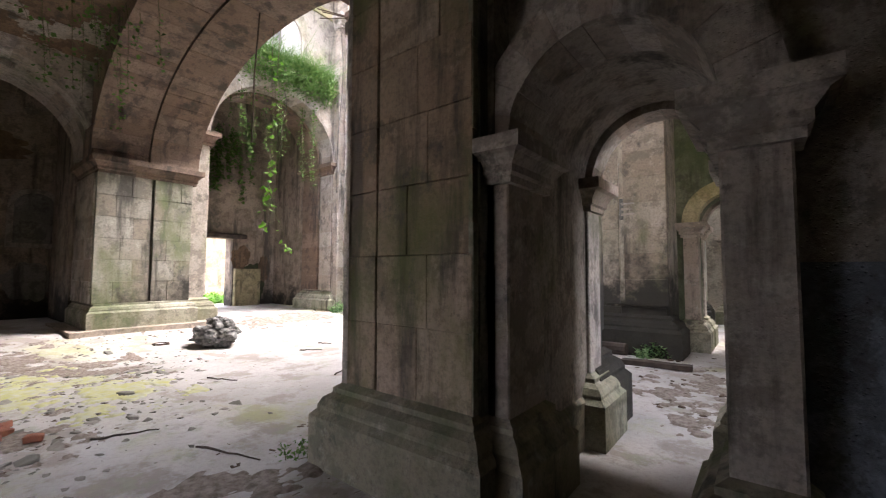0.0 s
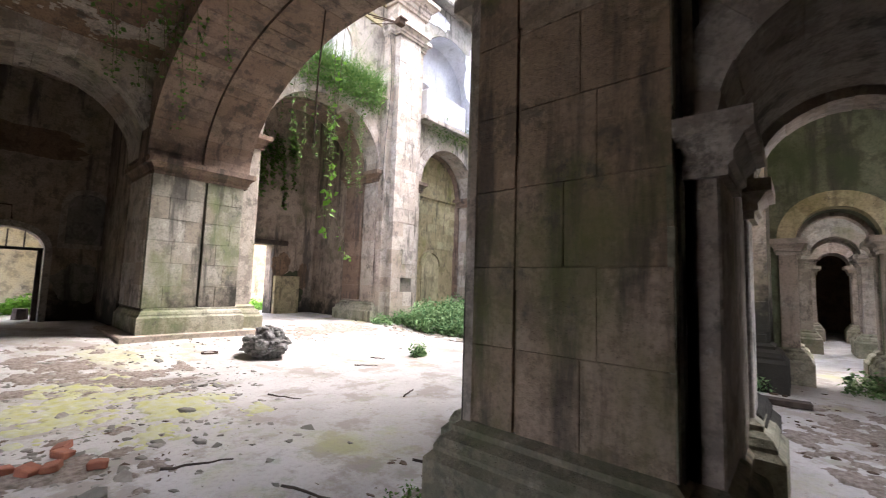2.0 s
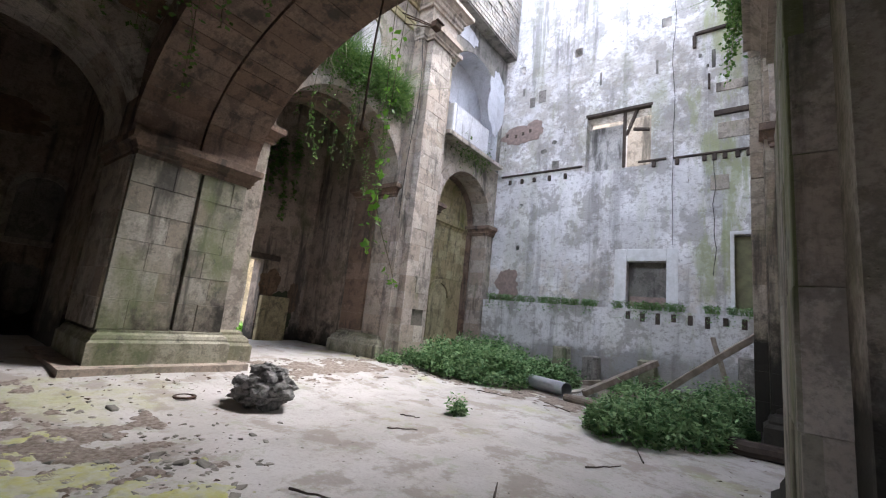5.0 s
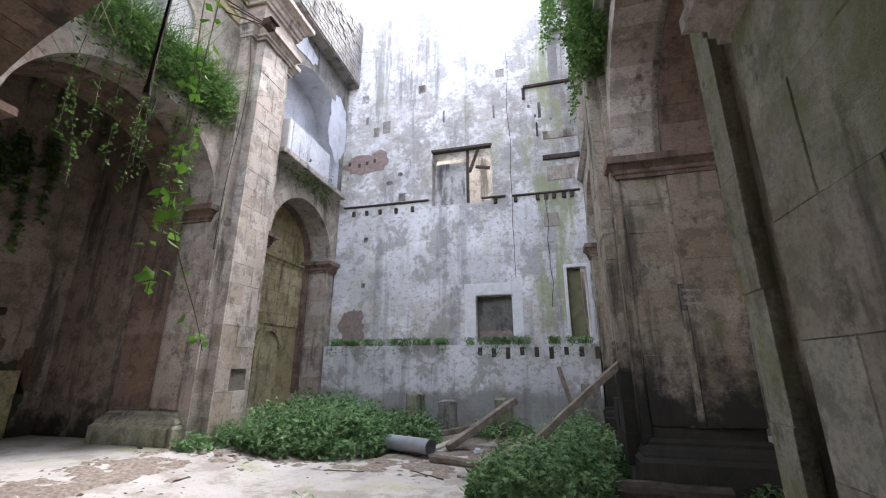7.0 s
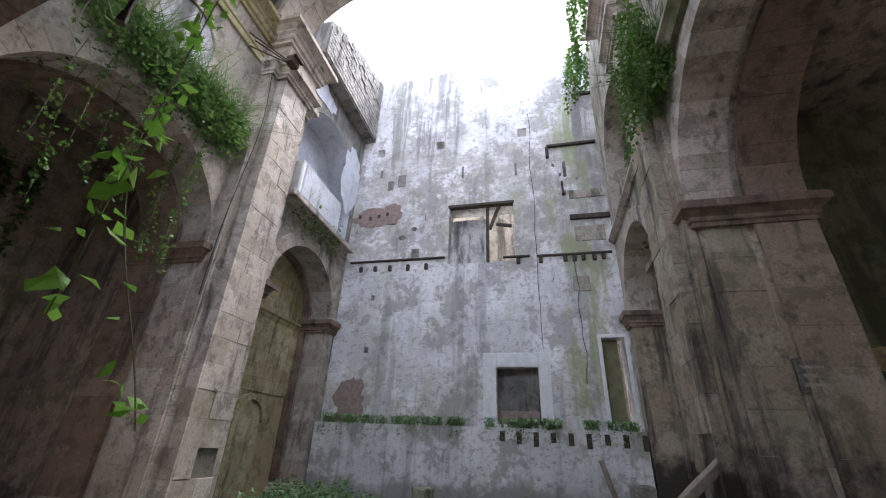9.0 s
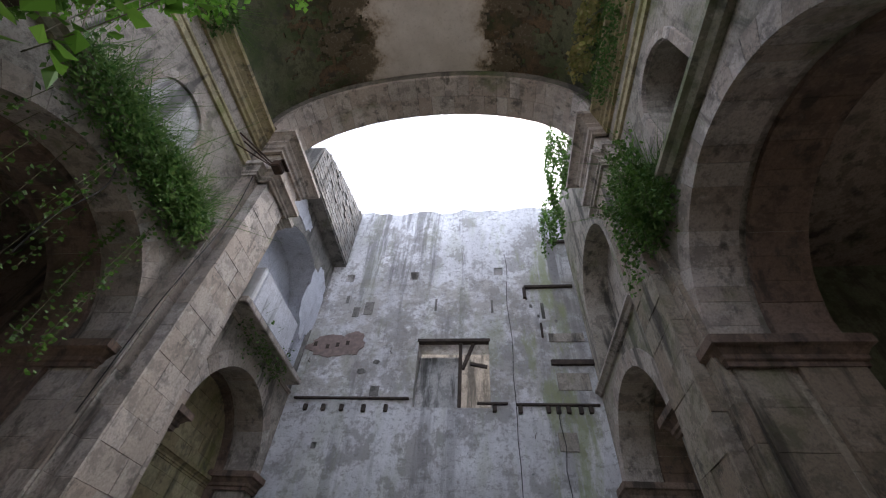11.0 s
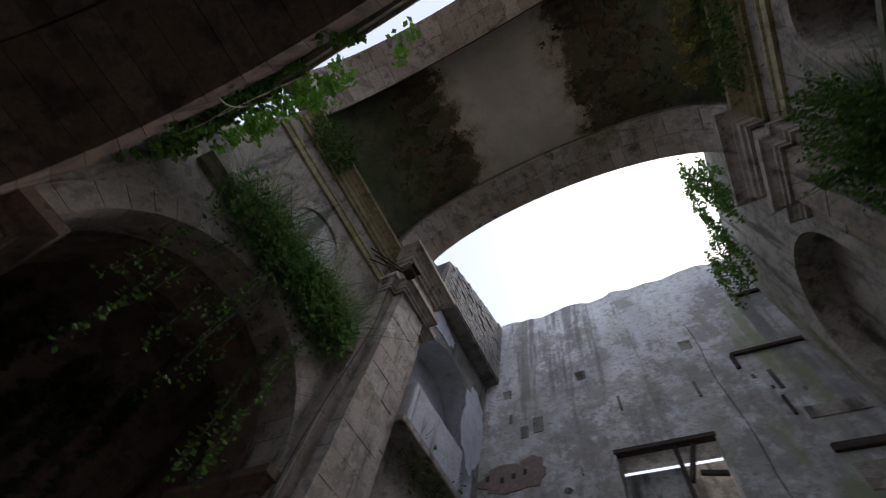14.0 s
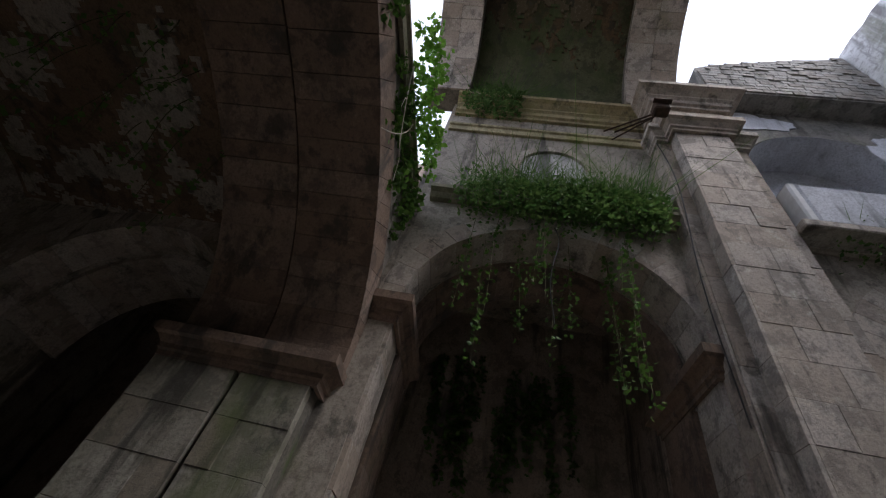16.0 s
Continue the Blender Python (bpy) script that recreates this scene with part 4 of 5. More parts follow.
ledge_growth("ledge_grass", "thick overhanging grass on the wall ledge", XL, 4.7, 8.1, 7.56, 1, 2600, 31, 0.8)
ledge_growth("ledge_grass", "shrubby weeds on the wall ledge", XR, 7.2, 8.4, 7.56, -1, 1500, 32, 0.8)
ledge_growth("ledge_grass", "yellow-green weeds on the cornice", XR, 5.0, 7.6, 11.22, -1, 700, 33, 0.6)
ledge_growth("ledge_grass", "leafy growth on the cornice", XL, 4.2, 5.6, 11.22, 1, 900, 34, 0.7)
ledge_growth("ledge_grass", "sparse weeds under the loggia parapet", XL, 10.2, 12.6, 7.42, 1, 300, 35, 0.35)
hanging("ivy", "leafy creeper at the choir's broken head", [((-10.6 + rr.random() * 3.2, 4.1 + rr.random() * 0.3, 7.6 + rr.random() * 0.4), rr.uniform(0.3, 0.9), (0, 0.2)) for _ in range(26)], 36, 0.9, 0.08, BRIGHT, 70)
hanging("ivy", "shrub growing from the tall stone pilaster", [((-3.1 - rr.random() * 0.3, 7.2 + rr.random() * 1.5, 9.1 - rr.random() * 1.6), rr.uniform(0.3, 1.6), (rr.uniform(-0.2, 0.1), 0)) for _ in range(34)], 37, 0.9, 0.07, IVY, 50)
hanging("ivy", "yellowing weedy creeper at the vault springing", [((-3.0 - rr.random() * 0.5, 5.0 + rr.random() * 2.4, 12.0 + rr.random() * 0.6), rr.uniform(0.3, 1.2), (-0.1, 0)) for _ in range(26)], 38, 0.9, 0.1, DRY, 70)
# weeds along the low ledge of the end wall
weeds = thing("ledge_weeds", "green weeds along the low ledge of the end wall", "plant")
wr = np.random.RandomState(40)
roots = np.stack([-11 + 8 * wr.rand(1500), 13.35 + wr.rand(1500) * 0.4, np.full(1500, 2.33)], 1)
keepw = [p for p in roots if noise.noise((p[0] * 1.7, 3, 0)) + 0.5 * noise.noise((p[0] * 6, 5, 0)) > -0.05]
blades("grass", keepw, 0.3, GRASS, weeds, 41, 0.5)
cards("leaves", [(p[0], p[1] - 0.06, p[2] + 0.2 - 0.5 * wr.rand() ** 2) for p in keepw for _ in range(3)], 0.08, LEAF, weeds, seed=42)

# ---- the end wall's fittings ----
WE = bpy.data.objects["wall_end"]
bench = bmesh.new()
box(bench, (-11.15, 13.42, -0.2), (-2.85, 13.8, 2.32))
for v in bench.verts:
    v.co += noise.noise_vector(v.co) * 0.01
part("low_ledge_wall", bench, ENDWALL, WE, "projecting low wall with a ledge")
# dark blocks on the ledge face stand in for the shade inside sockets
for k in range(34):
    x = -6.1 + 0.1 * k
    if k % 4 == 0:
        part("beam_socket_shade", box(bmesh.new(), (x - 0.06, 13.405, 2.02 - 0.05 * (k % 3)), (x + 0.06, 13.43, 2.24)), DARKWOOD, WE)
# floor line of the lost storey
for x0, x1, dz in ((-11.0, -7.8, 0.12), (-6.0, -5.2, 0.0), (-5.0, -2.9, -0.02)):
    part("timber_ledge", box(bmesh.new(), (x0, 13.73, 7.03 + dz), (x1, 13.81, 7.09 + dz), 0.012), DARKWOOD, WE)
for x in (-10.6, -10.1, -9.6, -9.0, -8.4, -5.55, -4.9, -4.2, -3.95, -3.7, -3.4, -3.15):
    part("joist_stub", box(bmesh.new(), (x - 0.05, 13.72, 6.80 + 0.06 * (x % 0.5)), (x + 0.06, 13.81, 7.0), 0.015), DARKWOOD, WE)
for x0, z0, x1, z1 in ((-4.45, 11.02, -2.9, 11.12), (-4.5, 10.6, -4.4, 11.02), (-3.95, 8.18, -2.7, 8.34), (-3.4, 13.2, -2.7, 13.3), (-4.1, 9.1, -4.04, 9.6)):
    part("timber_ledge", box(bmesh.new(), (x0, 13.71, z0), (x1, 13.81, z1), 0.012), DARKWOOD, WE)
for x0, z0, x1, z1 in ((-3.85, 7.45, -3.0, 7.95), (-3.9, 8.95, -2.9, 9.25), (-4.05, 5.9, -3.6, 6.35)):
    part("render_patch", box(bmesh.new(), (x0, 13.776, z0), (x1, 13.81, z1), 0.012), OCHRE, WE)
for x, z, w, h in ((-9.9, 10.15, 0.22, 0.4), (-9.5, 10.3, 0.3, 0.5), (-7.3, 10.4, 0.07, 0.5), (-5.5, 10.3, 0.07, 0.5), (-3.95, 10.1, 0.1, 0.6), (-8.8, 7.4, 0.25, 0.3),
                   (-10.3, 10.7, 0.1, 0.3), (-4.3, 10.3, 0.08, 0.12), (-4.1, 9.9, 0.07, 0.1), (-3.6, 9.7, 0.07, 0.1)):
    part("wall_chase", box(bmesh.new(), (x - w / 2, 13.785, z - h / 2), (x + w / 2, 13.803, z + h / 2), 0.004), RUBBLE, WE)


def blob(axis, w, c, z, ru, rz, seed, depth=0.03, n=72):
    pts = []
    for i in range(n):
        a = 2 * math.pi * i / n
        k = 1 + 0.28 * noise.fractal(Vector((math.cos(a) * 1.5, math.sin(a) * 1.5, seed)), 0.8, 2.1, 4)
        pts.append((c + ru * k * math.cos(a), z + rz * k * math.sin(a)))
    return slab(axis, w, w + depth, pts)


part("bare_patch", blob("y", 13.78, -10.3, 8.85, 0.85, 0.36, 2), PATCH, WE, "bare reddish rubble where plaster fell")
part("bare_patch", blob("y", 13.777, -9.75, 8.95, 0.36, 0.42, 31), PATCH, WE)
# joist holes are not cut: dark blocks imitate their shaded insides
for x in (-10.9, -10.5, -9.9, -10.2):
    part("joist_hole_shade", box(bmesh.new(), (x - 0.05, 13.765, 8.7 + 0.2 * (x % 0.9)), (x + 0.05, 13.785, 8.84 + 0.2 * (x % 0.9))), DARKWOOD, WE)
for i, (x, z, a, b) in enumerate(((-9.3, 8.0, 0.12, 0.09), (-8.9, 8.3, 0.1, 0.07), (-10.4, 2.9, 0.5, 0.6))):
    part("bare_patch", blob("y", 13.785, x, z, a, b, i + 4, 0.02), PATCH if i == 2 else RUBBLE, WE)

win = structure("window_1", box(bmesh.new(), (-7.76, 13.77, 8.98), (-5.6, 13.97, 9.09), 0.015), DARKWOOD, "broken upper window with a rotten lintel", "window")
part("post", box(bmesh.new(), (-6.52, 13.85, 7.0), (-6.42, 13.95, 8.98), 0.01), DARKWOOD, win)
st = box(bmesh.new(), (-0.05, -0.04, -0.45), (0.05, 0.04, 0.45), 0.01)
o = part("broken_slat", st, DARKWOOD, win)
o.matrix_world = pose(-6.25, 13.9, 8.55, 0, 20, 0)
o = part("broken_slat", box(bmesh.new(), (-0.25, -0.04, -0.05), (0.25, 0.04, 0.05), 0.01), DARKWOOD, win)
o.matrix_world = pose(-5.95, 13.9, 8.25, 0, 12, 0)
part("infill", box(bmesh.new(), (-7.74, 14.2, 6.9), (-6.5, 14.4, 8.7)), PLASTER, win, "greyish masonry infill")
structure("wall_room_behind", box(bmesh.new(), (-8.4, 16.2, 2.0), (-2.0, 16.5, 10.2)), OCHRE, "pinkish back wall of the room behind")
win2 = structure("window_2", box(bmesh.new(), (-6.3, 14.1, 2.4), (-5.1, 14.3, 3.9)), RUBBLE, "walled-up low window with pale surround", "window")
for lo, hi in (((-6.62, 13.775, 2.36), (-6.27, 13.83, 4.2)), ((-5.15, 13.775, 2.36), (-4.85, 13.83, 4.2)), ((-6.26, 13.775, 3.83), (-5.16, 13.83, 4.2))):
    part("surround", box(bmesh.new(), lo, hi, 0.008), PALEFRAME, win2, "chalky white surround")
part("sill_brick", box(bmesh.new(), (-6.2, 14.02, 2.42), (-5.2, 14.1, 2.75), 0.02), PATCH, win2)
door2 = structure("door_2", box(bmesh.new(), (-3.5, 13.98, 2.5), (-3.1, 14.06, 4.55), 0.01), WOODGREEN, "tall narrow doorway with a mossy board", "door")
for lo, hi in (((-3.6, 13.76, 2.45), (-3.51, 13.84, 4.66)), ((-2.94, 13.76, 2.45), (-2.85, 13.84, 4.66)), ((-3.51, 13.76, 4.57), (-2.94, 13.84, 4.66))):
    part("door_frame", box(bmesh.new(), lo, hi, 0.008), PALEFRAME, door2)
# cables down the end wall
for x, top_z, low_z, seed in ((-5.0, 12.6, 4.3, 1), (-3.95, 7.0, 3.4, 2)):
    cb = thing("cable", "thin black cable hanging down the plaster wall", "cable", (x, 13.7, low_z), "wall cables")
    part("wire", tube(bmesh.new(), [(0.1 * noise.noise((i * 0.4, seed, 0)), 0.02 * math.sin(i), (top_z - low_z) * (1 - i / 14)) for i in range(15)], 0.010, 0.010, 5), CABLE, cb)
rod = thing("hanging_rod", "dark iron rod hanging from the choir arch", "rod", (-7.2, 3.55, 3.86))
part("shaft", tube(bmesh.new(), [(0, 0, 0), (0.02, 0, 1.2), (0.05, 0.05, 2.42)], 0.018, 0.014, 6), IRON, rod)
part("knob", tube(bmesh.new(), [(0, 0, -0.03), (0, 0, 0.05)], 0.028, 0.024, 8), IRON, rod)
for i, (x, y, z, l) in enumerate(((-11.14, 6.4, 6.98, 1.8), (-10.85, 8.22, 9.6, 5.5))):
    cb = thing("cable", "loose dark cable hanging beside the pilaster", "cable", (x, y, z - l), "wall cables")
    part("wire", tube(bmesh.new(), [(0.12 * math.sin(k * 0.35), 0.05 * math.sin(k * 0.6), l * (1 - k / 12)) for k in range(13)], 0.010, 0.010, 5), CABLE, cb)

# ---- loggia ----
log = thing("loggia_parapet", "broken limewashed parapet of the wall loggia", "parapet", (-11.2, 11.6, 7.45))
part("front_panel", box(bmesh.new(), (0.30, -1.45, 0.02), (0.44, 0.6, 1.0), 0.03), WHITE, log)
part("side_panel", box(bmesh.new(), (-0.05, -1.6, 0.02), (0.44, -1.46, 1.02), 0.03), PALEFRAME, log)
part("side_panel", box(bmesh.new(), (-0.05, 0.47, 0.02), (0.295, 0.6, 0.95), 0.03), WHITE, log)
part("slab", box(bmesh.new(), (-1.6, -1.75, -0.14), (0.47, 1.75, 0.015), 0.02), STONE, log)
vv = [(11.75 - 1.72 * math.cos(math.pi * i / 18), 9.5 + 1.72 * math.sin(math.pi * i / 18)) for i in range(19)]
lin = bmesh.new()
ra = [lin.verts.new((XL + 0.02, u, z)) for u, z in [(10.03, 7.6), *vv, (13.47, 7.6)]]
rb = [lin.verts.new((TL, u, z)) for u, z in [(10.03, 7.6), *vv, (13.47, 7.6)]]
for i in range(len(ra) - 1):
    lin.faces.new((ra[i], ra[i + 1], rb[i + 1], rb[i]))
part("limewash_lining", lin, WHITE, bpy.data.objects["wall_upper_left"], "pale limewashed niche")
part("limewash_patch", blob("x", XL + 0.003, 10.7, 11.7, 0.7, 0.4, 9, 0.02), WHITE, bpy.data.objects["wall_upper_left"])
part("limewash_patch", blob("x", XL + 0.003, 13.2, 10.2, 0.6, 1.3, 12, 0.02), WHITE, bpy.data.objects["wall_upper_left"])

# ---- floodlight ----
lampo = thing("floodlight", "old dark floodlight on an iron bracket at the pilaster head", "lamp", (-10.5, 8.1, 9.75))
part("housing", box(bmesh.new(), (0.12, -0.12, -0.12), (0.34, 0.16, 0.1), 0.03), IRON, lampo)
part("visor", box(bmesh.new(), (0.33, -0.14, 0.04), (0.42, 0.18, 0.07), 0.005), IRON, lampo)
for dy in (-0.1, 0.1):
    part("bracket_arm", tube(bmesh.new(), [(-0.3, dy - 0.75, 0.02), (0.15, dy * 0.5, 0.0)], 0.018, 0.018, 6), IRON, lampo)
part("bracket_arm", tube(bmesh.new(), [(-0.35, -0.7, -0.2), (0.15, 0.0, -0.04)], 0.015, 0.015, 6), IRON, lampo)

# ---- things on the floor ----


def lump(bm, c, r, seed, squash=0.8, rough=0.45, sub=3):
    g = bmesh.ops.create_icosphere(bm, subdivisions=sub, radius=1.0)
    for v in g["verts"]:
        k = 1 + rough * noise.fractal(v.co * 1.3 + Vector((seed, 0, 0)), 0.8, 2.2, 4)
        v.co = Vector(c) + Vector((v.co.x, v.co.y, v.co.z * squash)) * r * k
    return bm


rock = thing("rubble_boulder", "lumpy dark grey fallen masonry boulder on the floor", "boulder", (-8.75, 3.72, 0.0))
bm = bmesh.new()
lump(bm, (0, 0, 0.22), 0.38, 4, 0.62, 0.6, 4)
part("core", bm, ROCK, rock)
rb_ = random.Random(8)
for k in range(26):
    a, b = rb_.uniform(0, 6.28), rb_.uniform(-0.3, 1.4)
    bm = lump(bmesh.new(), (0.33 * math.cos(a) * math.cos(b), 0.33 * math.sin(a) * math.cos(b), 0.27 + 0.27 * math.sin(b)), rb_.uniform(0.05, 0.12), k, 0.8, 0.6, 2)
    part("embedded_stone", bm, ROCK, rock)


def plank(name, label, a, b, w, h, mat, roll=0, round_=False):
    """A timber from a to b."""
    a, b = Vector(a), Vector(b)
    L = (b - a).length
    ob = thing(name, label, "timber", (0, 0, 0))
    bm = bmesh.new()
    if round_:
        tube(bm, [(0.02 * noise.noise((k, 1, L)), 0.02 * noise.noise((k, 2, L)), L * k / 8) for k in range(9)], w, w * 0.9, 10)
    else:
        box(bm, (-w / 2, -h / 2, 0), (w / 2, h / 2, L), 0.008)
        bmesh.ops.subdivide_edges(bm, edges=[e for e in bm.edges if abs(e.verts[0].co.z - e.verts[1].co.z) > L * 0.5], cuts=8)
        for v in bm.verts:
            v.co += noise.noise_vector(v.co * 2.5) * 0.012
    o = part("beam", bm, mat, ob)
    o.matrix_world = Matrix.Translation(a) @ (b - a).to_track_quat("Z", "Y").to_matrix().to_4x4() @ pose(0, 0, 0, 0, 0, roll)
    return ob


plank("fallen_beam", "long grey timber leaning against the nave pier", (-4.9, 8.3, 0.2), (-2.85, 8.75, 1.92), 0.14, 0.1, WOOD)
plank("fallen_beam", "grey timber propped among the weeds", (-6.3, 10.3, 0.1), (-5.0, 11.6, 0.95), 0.16, 0.14, WOOD)
plank("fallen_beam", "dark timber lying in the weeds", (-7.2, 11.3, 0.12), (-6.0, 11.9, 0.3), 0.14, 0.12, WOOD)
plank("fallen_beam", "pale broken board on the rubble", (-6.6, 10.2, 0.08), (-6.0, 10.9, 0.25), 0.2, 0.04, PALEWOOD)
plank("upright_post", "thin leaning post by the end wall", (-3.5, 12.6, 0), (-3.95, 12.9, 1.7), 0.1, 0.08, WOOD)
plank("log", "thick dark log lying by the pier foot", (-3.6, 8.05, 0.11), (-2.0, 7.95, 0.11), 0.12, 0.1, DARKWOOD, 0, True)
plank("log", "rotten log at the weeds' edge", (-6.4, 9.4, 0.07), (-5.2, 9.0, 0.07), 0.08, 0.1, WOOD, 0, True)
plank("plank", "dark plank on the floor of the side chapel", (-1.9, 7.2, 0.05), (-0.9, 7.3, 0.05), 0.2, 0.08, DARKWOOD)
for i, (x, y, h) in enumerate(((-7.9, 13.0, 1.0), (-6.9, 12.8, 0.85), (-5.4, 12.7, 0.95), (-3.2, 12.9, 1.3))):
    st_ = thing("pillar_stump", "broken masonry stump with weeds on its head", "stump", (x, y, -0.02), "masonry stumps")
    bm = box(bmesh.new(), (-0.22, -0.2, 0), (0.22, 0.2, h), 0.03)
    bmesh.ops.subdivide_edges(bm, edges=bm.edges, cuts=2, use_grid_fill=True)
    for v in bm.verts:
        v.co += noise.noise_vector(v.co * 4 + Vector((i, 0, 0))) * 0.05
    part("masonry", bm, RUBBLE if i % 2 else MOSSY, st_)
sheet = thing("metal_sheet", "curled grey zinc sheet on the ground", "metal sheet", (-7.0, 9.85, 0.02))
bm = bmesh.new()
prof = [(0.2 * (1 - 0.25 * i / 26) * math.cos(4.9 + 6.6 * i / 26), 0.17 + 0.17 * (1 - 0.25 * i / 26) * math.sin(4.9 + 6.6 * i / 26)) for i in range(27)]
inner = [(x * 0.96, 0.17 + (z - 0.17) * 0.96) for x, z in prof]
loop = prof + inner[::-1]
sweep(bm, loop, [((-0.55, 0.25, 0), (0.35, 0.94, 0), (0, 0, 1)), ((0.5, -0.15, 0), (0.35, 0.94, 0), (0, 0, 1))])
part("sheet", bm, ZINC, sheet)
slab_stone = thing("stone_drum", "pale rounded stone beside the thicket", "stone", (-10.3, 9.3, 0.0))
part("stone", lump(bmesh.new(), (0, 0, 0.16), 0.2, 7, 0.9, 0.15, 3), STONE, slab_stone)


def scatter(name, label, n, seed, where, size, mat, flatness=0.5):
    """Broken bits on the floor: small bevelled chips in one mesh."""
    r = random.Random(seed)
    verts, faces = [], []
    for _ in range(n):
        x, y = where(r)
        s = size * (0.2 + 1.1 * r.random() ** 3)
        k = len(verts)
        z = rise(x, y) - 0.008 + 0.025 * noise.noise((x * 0.9, y * 0.9, 3))
        an = r.uniform(0, 6.28)
        m = 4 + r.randrange(3)
        low = [(1 + r.uniform(-0.5, 0.4)) for _k in range(m)]
        h = s * flatness * r.uniform(0.5, 1.3)
        tx, ty = r.uniform(-0.3, 0.3), r.uniform(-0.3, 0.3)
        for zz, kk in ((0, 1.0), (h * 0.7, 0.95), (h, 0.7)):
            for i in range(m):
                a = an + 6.283 * i / m
                px, py = s * low[i] * kk * math.cos(a), s * 0.7 * low[i] * kk * math.sin(a)
                verts.append((x + px, y + py, z + zz + (tx * px + ty * py) * (1 if zz else 0)))
        for b in (0, m):
            for i in range(m):
                j = (i + 1) % m
                faces.append((k + b + i, k + b + j, k + b + m + j, k + b + m + i))
        faces.append(tuple(k + 2 * m + i for i in range(m)))
    me = bpy.data.meshes.new(name)
    me.from_pydata(verts, [], faces)
    me.materials.append(mat)
    return tagged(new(name, me), label, "debris", kind="stuff")


def around(cx, cy, rx, ry):
    return lambda r: (cx + r.gauss(0, rx), cy + r.gauss(0, ry))


def any_of(*fs):
    return lambda r: r.choice(fs)(r)


scatter("stone_chips", "grey broken stones and mortar bits strewn on the floor", 2600, 51, any_of(around(-5.3, 0.2, 0.7, 0.7), around(-5.6, -0.2, 1.2, 0.6), around(-8.3, 0.9, 1.2, 0.9), around(-7.2, 1.9, 1.2, 0.5)), 0.045, DEBRIS, 0.3)
scatter("stone_chips", "larger broken stone flakes on the floor", 190, 52, any_of(around(-5.3, 0.3, 0.4, 0.6), around(-7.0, 1.6, 1.2, 0.5), around(-8.6, 0.2, 0.9, 0.6)), 0.10, DEBRIS, 0.22)
scatter("rubble", "small rubble among the weeds by the end wall", 500, 53, any_of(around(-6.0, 10.3, 1.2, 0.8), around(-3.5, 9.5, 0.8, 0.6), around(-9.8, 8.7, 0.6, 0.4)), 0.07, DEBRIS)
scatter("chapel_rubble", "rubble and earth strewn in the side passage", 260, 54, any_of(around(-0.2, 5.6, 0.8, 0.9), around(-1.2, 7.4, 0.5, 0.7), around(0.3, 3.0, 0.4, 1.0)), 0.045, LITTER)
scatter("grit", "fine grit and crumbs over the floor", 2600, 55, lambda r: (r.uniform(-11, -2.9), r.uniform(-1.5, 9)), 0.016, DEBRIS)
scatter("bark_bits", "dark leaf litter and bark over the floor", 3200, 56, any_of(around(-5.8, 8.6, 2.0, 0.35), around(-10.0, 6.5, 0.6, 1.6), around(-3.1, 3.6, 0.25, 1.6), around(-10.2, 3.2, 0.35, 1.2), around(-10.5, 5.2, 0.5, 1.0), around(-8.4, 1.2, 0.9, 0.8), around(-5.2, 0.4, 0.5, 0.6)), 0.05, LITTER, 0.12)
brk = random.Random(9)
for k in range(8):
    x, y = -5.4 + brk.gauss(0, 0.28), 0.42 + brk.gauss(0, 0.42)
    b = thing("brick", "broken red brick lying in the rubble", "brick", (x, y, rise(x, y)), "broken bricks")
    bm = box(bmesh.new(), (-brk.uniform(0.05, 0.1), -0.055, 0.0), (brk.uniform(0.04, 0.1), 0.055, 0.06), 0.008)
    bmesh.ops.subdivide_edges(bm, edges=bm.edges, cuts=1, use_grid_fill=True)
    for v in bm.verts:
        v.co += noise.noise_vector(v.co * 14 + Vector((k, 0, 0))) * 0.012
    part("piece", bm, TERRACOTTA, b)
    b.rotation_euler = (brk.uniform(-0.2, 0.2), brk.uniform(-0.2, 0.2), brk.uniform(0, 3))
for k, (x, y, l, an) in enumerate(((-3.5, 1.6, 0.7, 0.3), (-4.6, 1.2, 0.5, 1.2), (-5.9, 2.6, 0.5, 0.4), (-5.0, 3.9, 0.35, 2.0), (-6.8, 4.6, 0.4, 0.8), (-4.5, 5.5, 0.5, 1.0), (-5.0, 8.2, 0.9, 0.2),
                                   (-6.2, 8.4, 0.8, 2.6), (-4.3, 6.4, 0.6, 1.9), (-7.6, 8.3, 0.7, 0.1), (-2.0, 1.3, 0.6, 0.1), (-3.2, 2.6, 0.6, 0.5), (-7.2, 5.2, 0.3, 0.4))):
    t = thing("twig", "thin dark dead twig on the floor", "twig", (x, y, rise(x, y) + 0.012), "twigs")
    part("stick", tube(bmesh.new(), [(l * (i / 6 - 0.5) * math.cos(an) + 0.03 * noise.noise((i, k, 0)), l * (i / 6 - 0.5) * math.sin(an) + 0.03 * noise.noise((i, k, 5)), 0.015 * abs(math.sin(i * 2 + k))) for i in range(7)], 0.012, 0.006, 5), DARKWOOD, t)


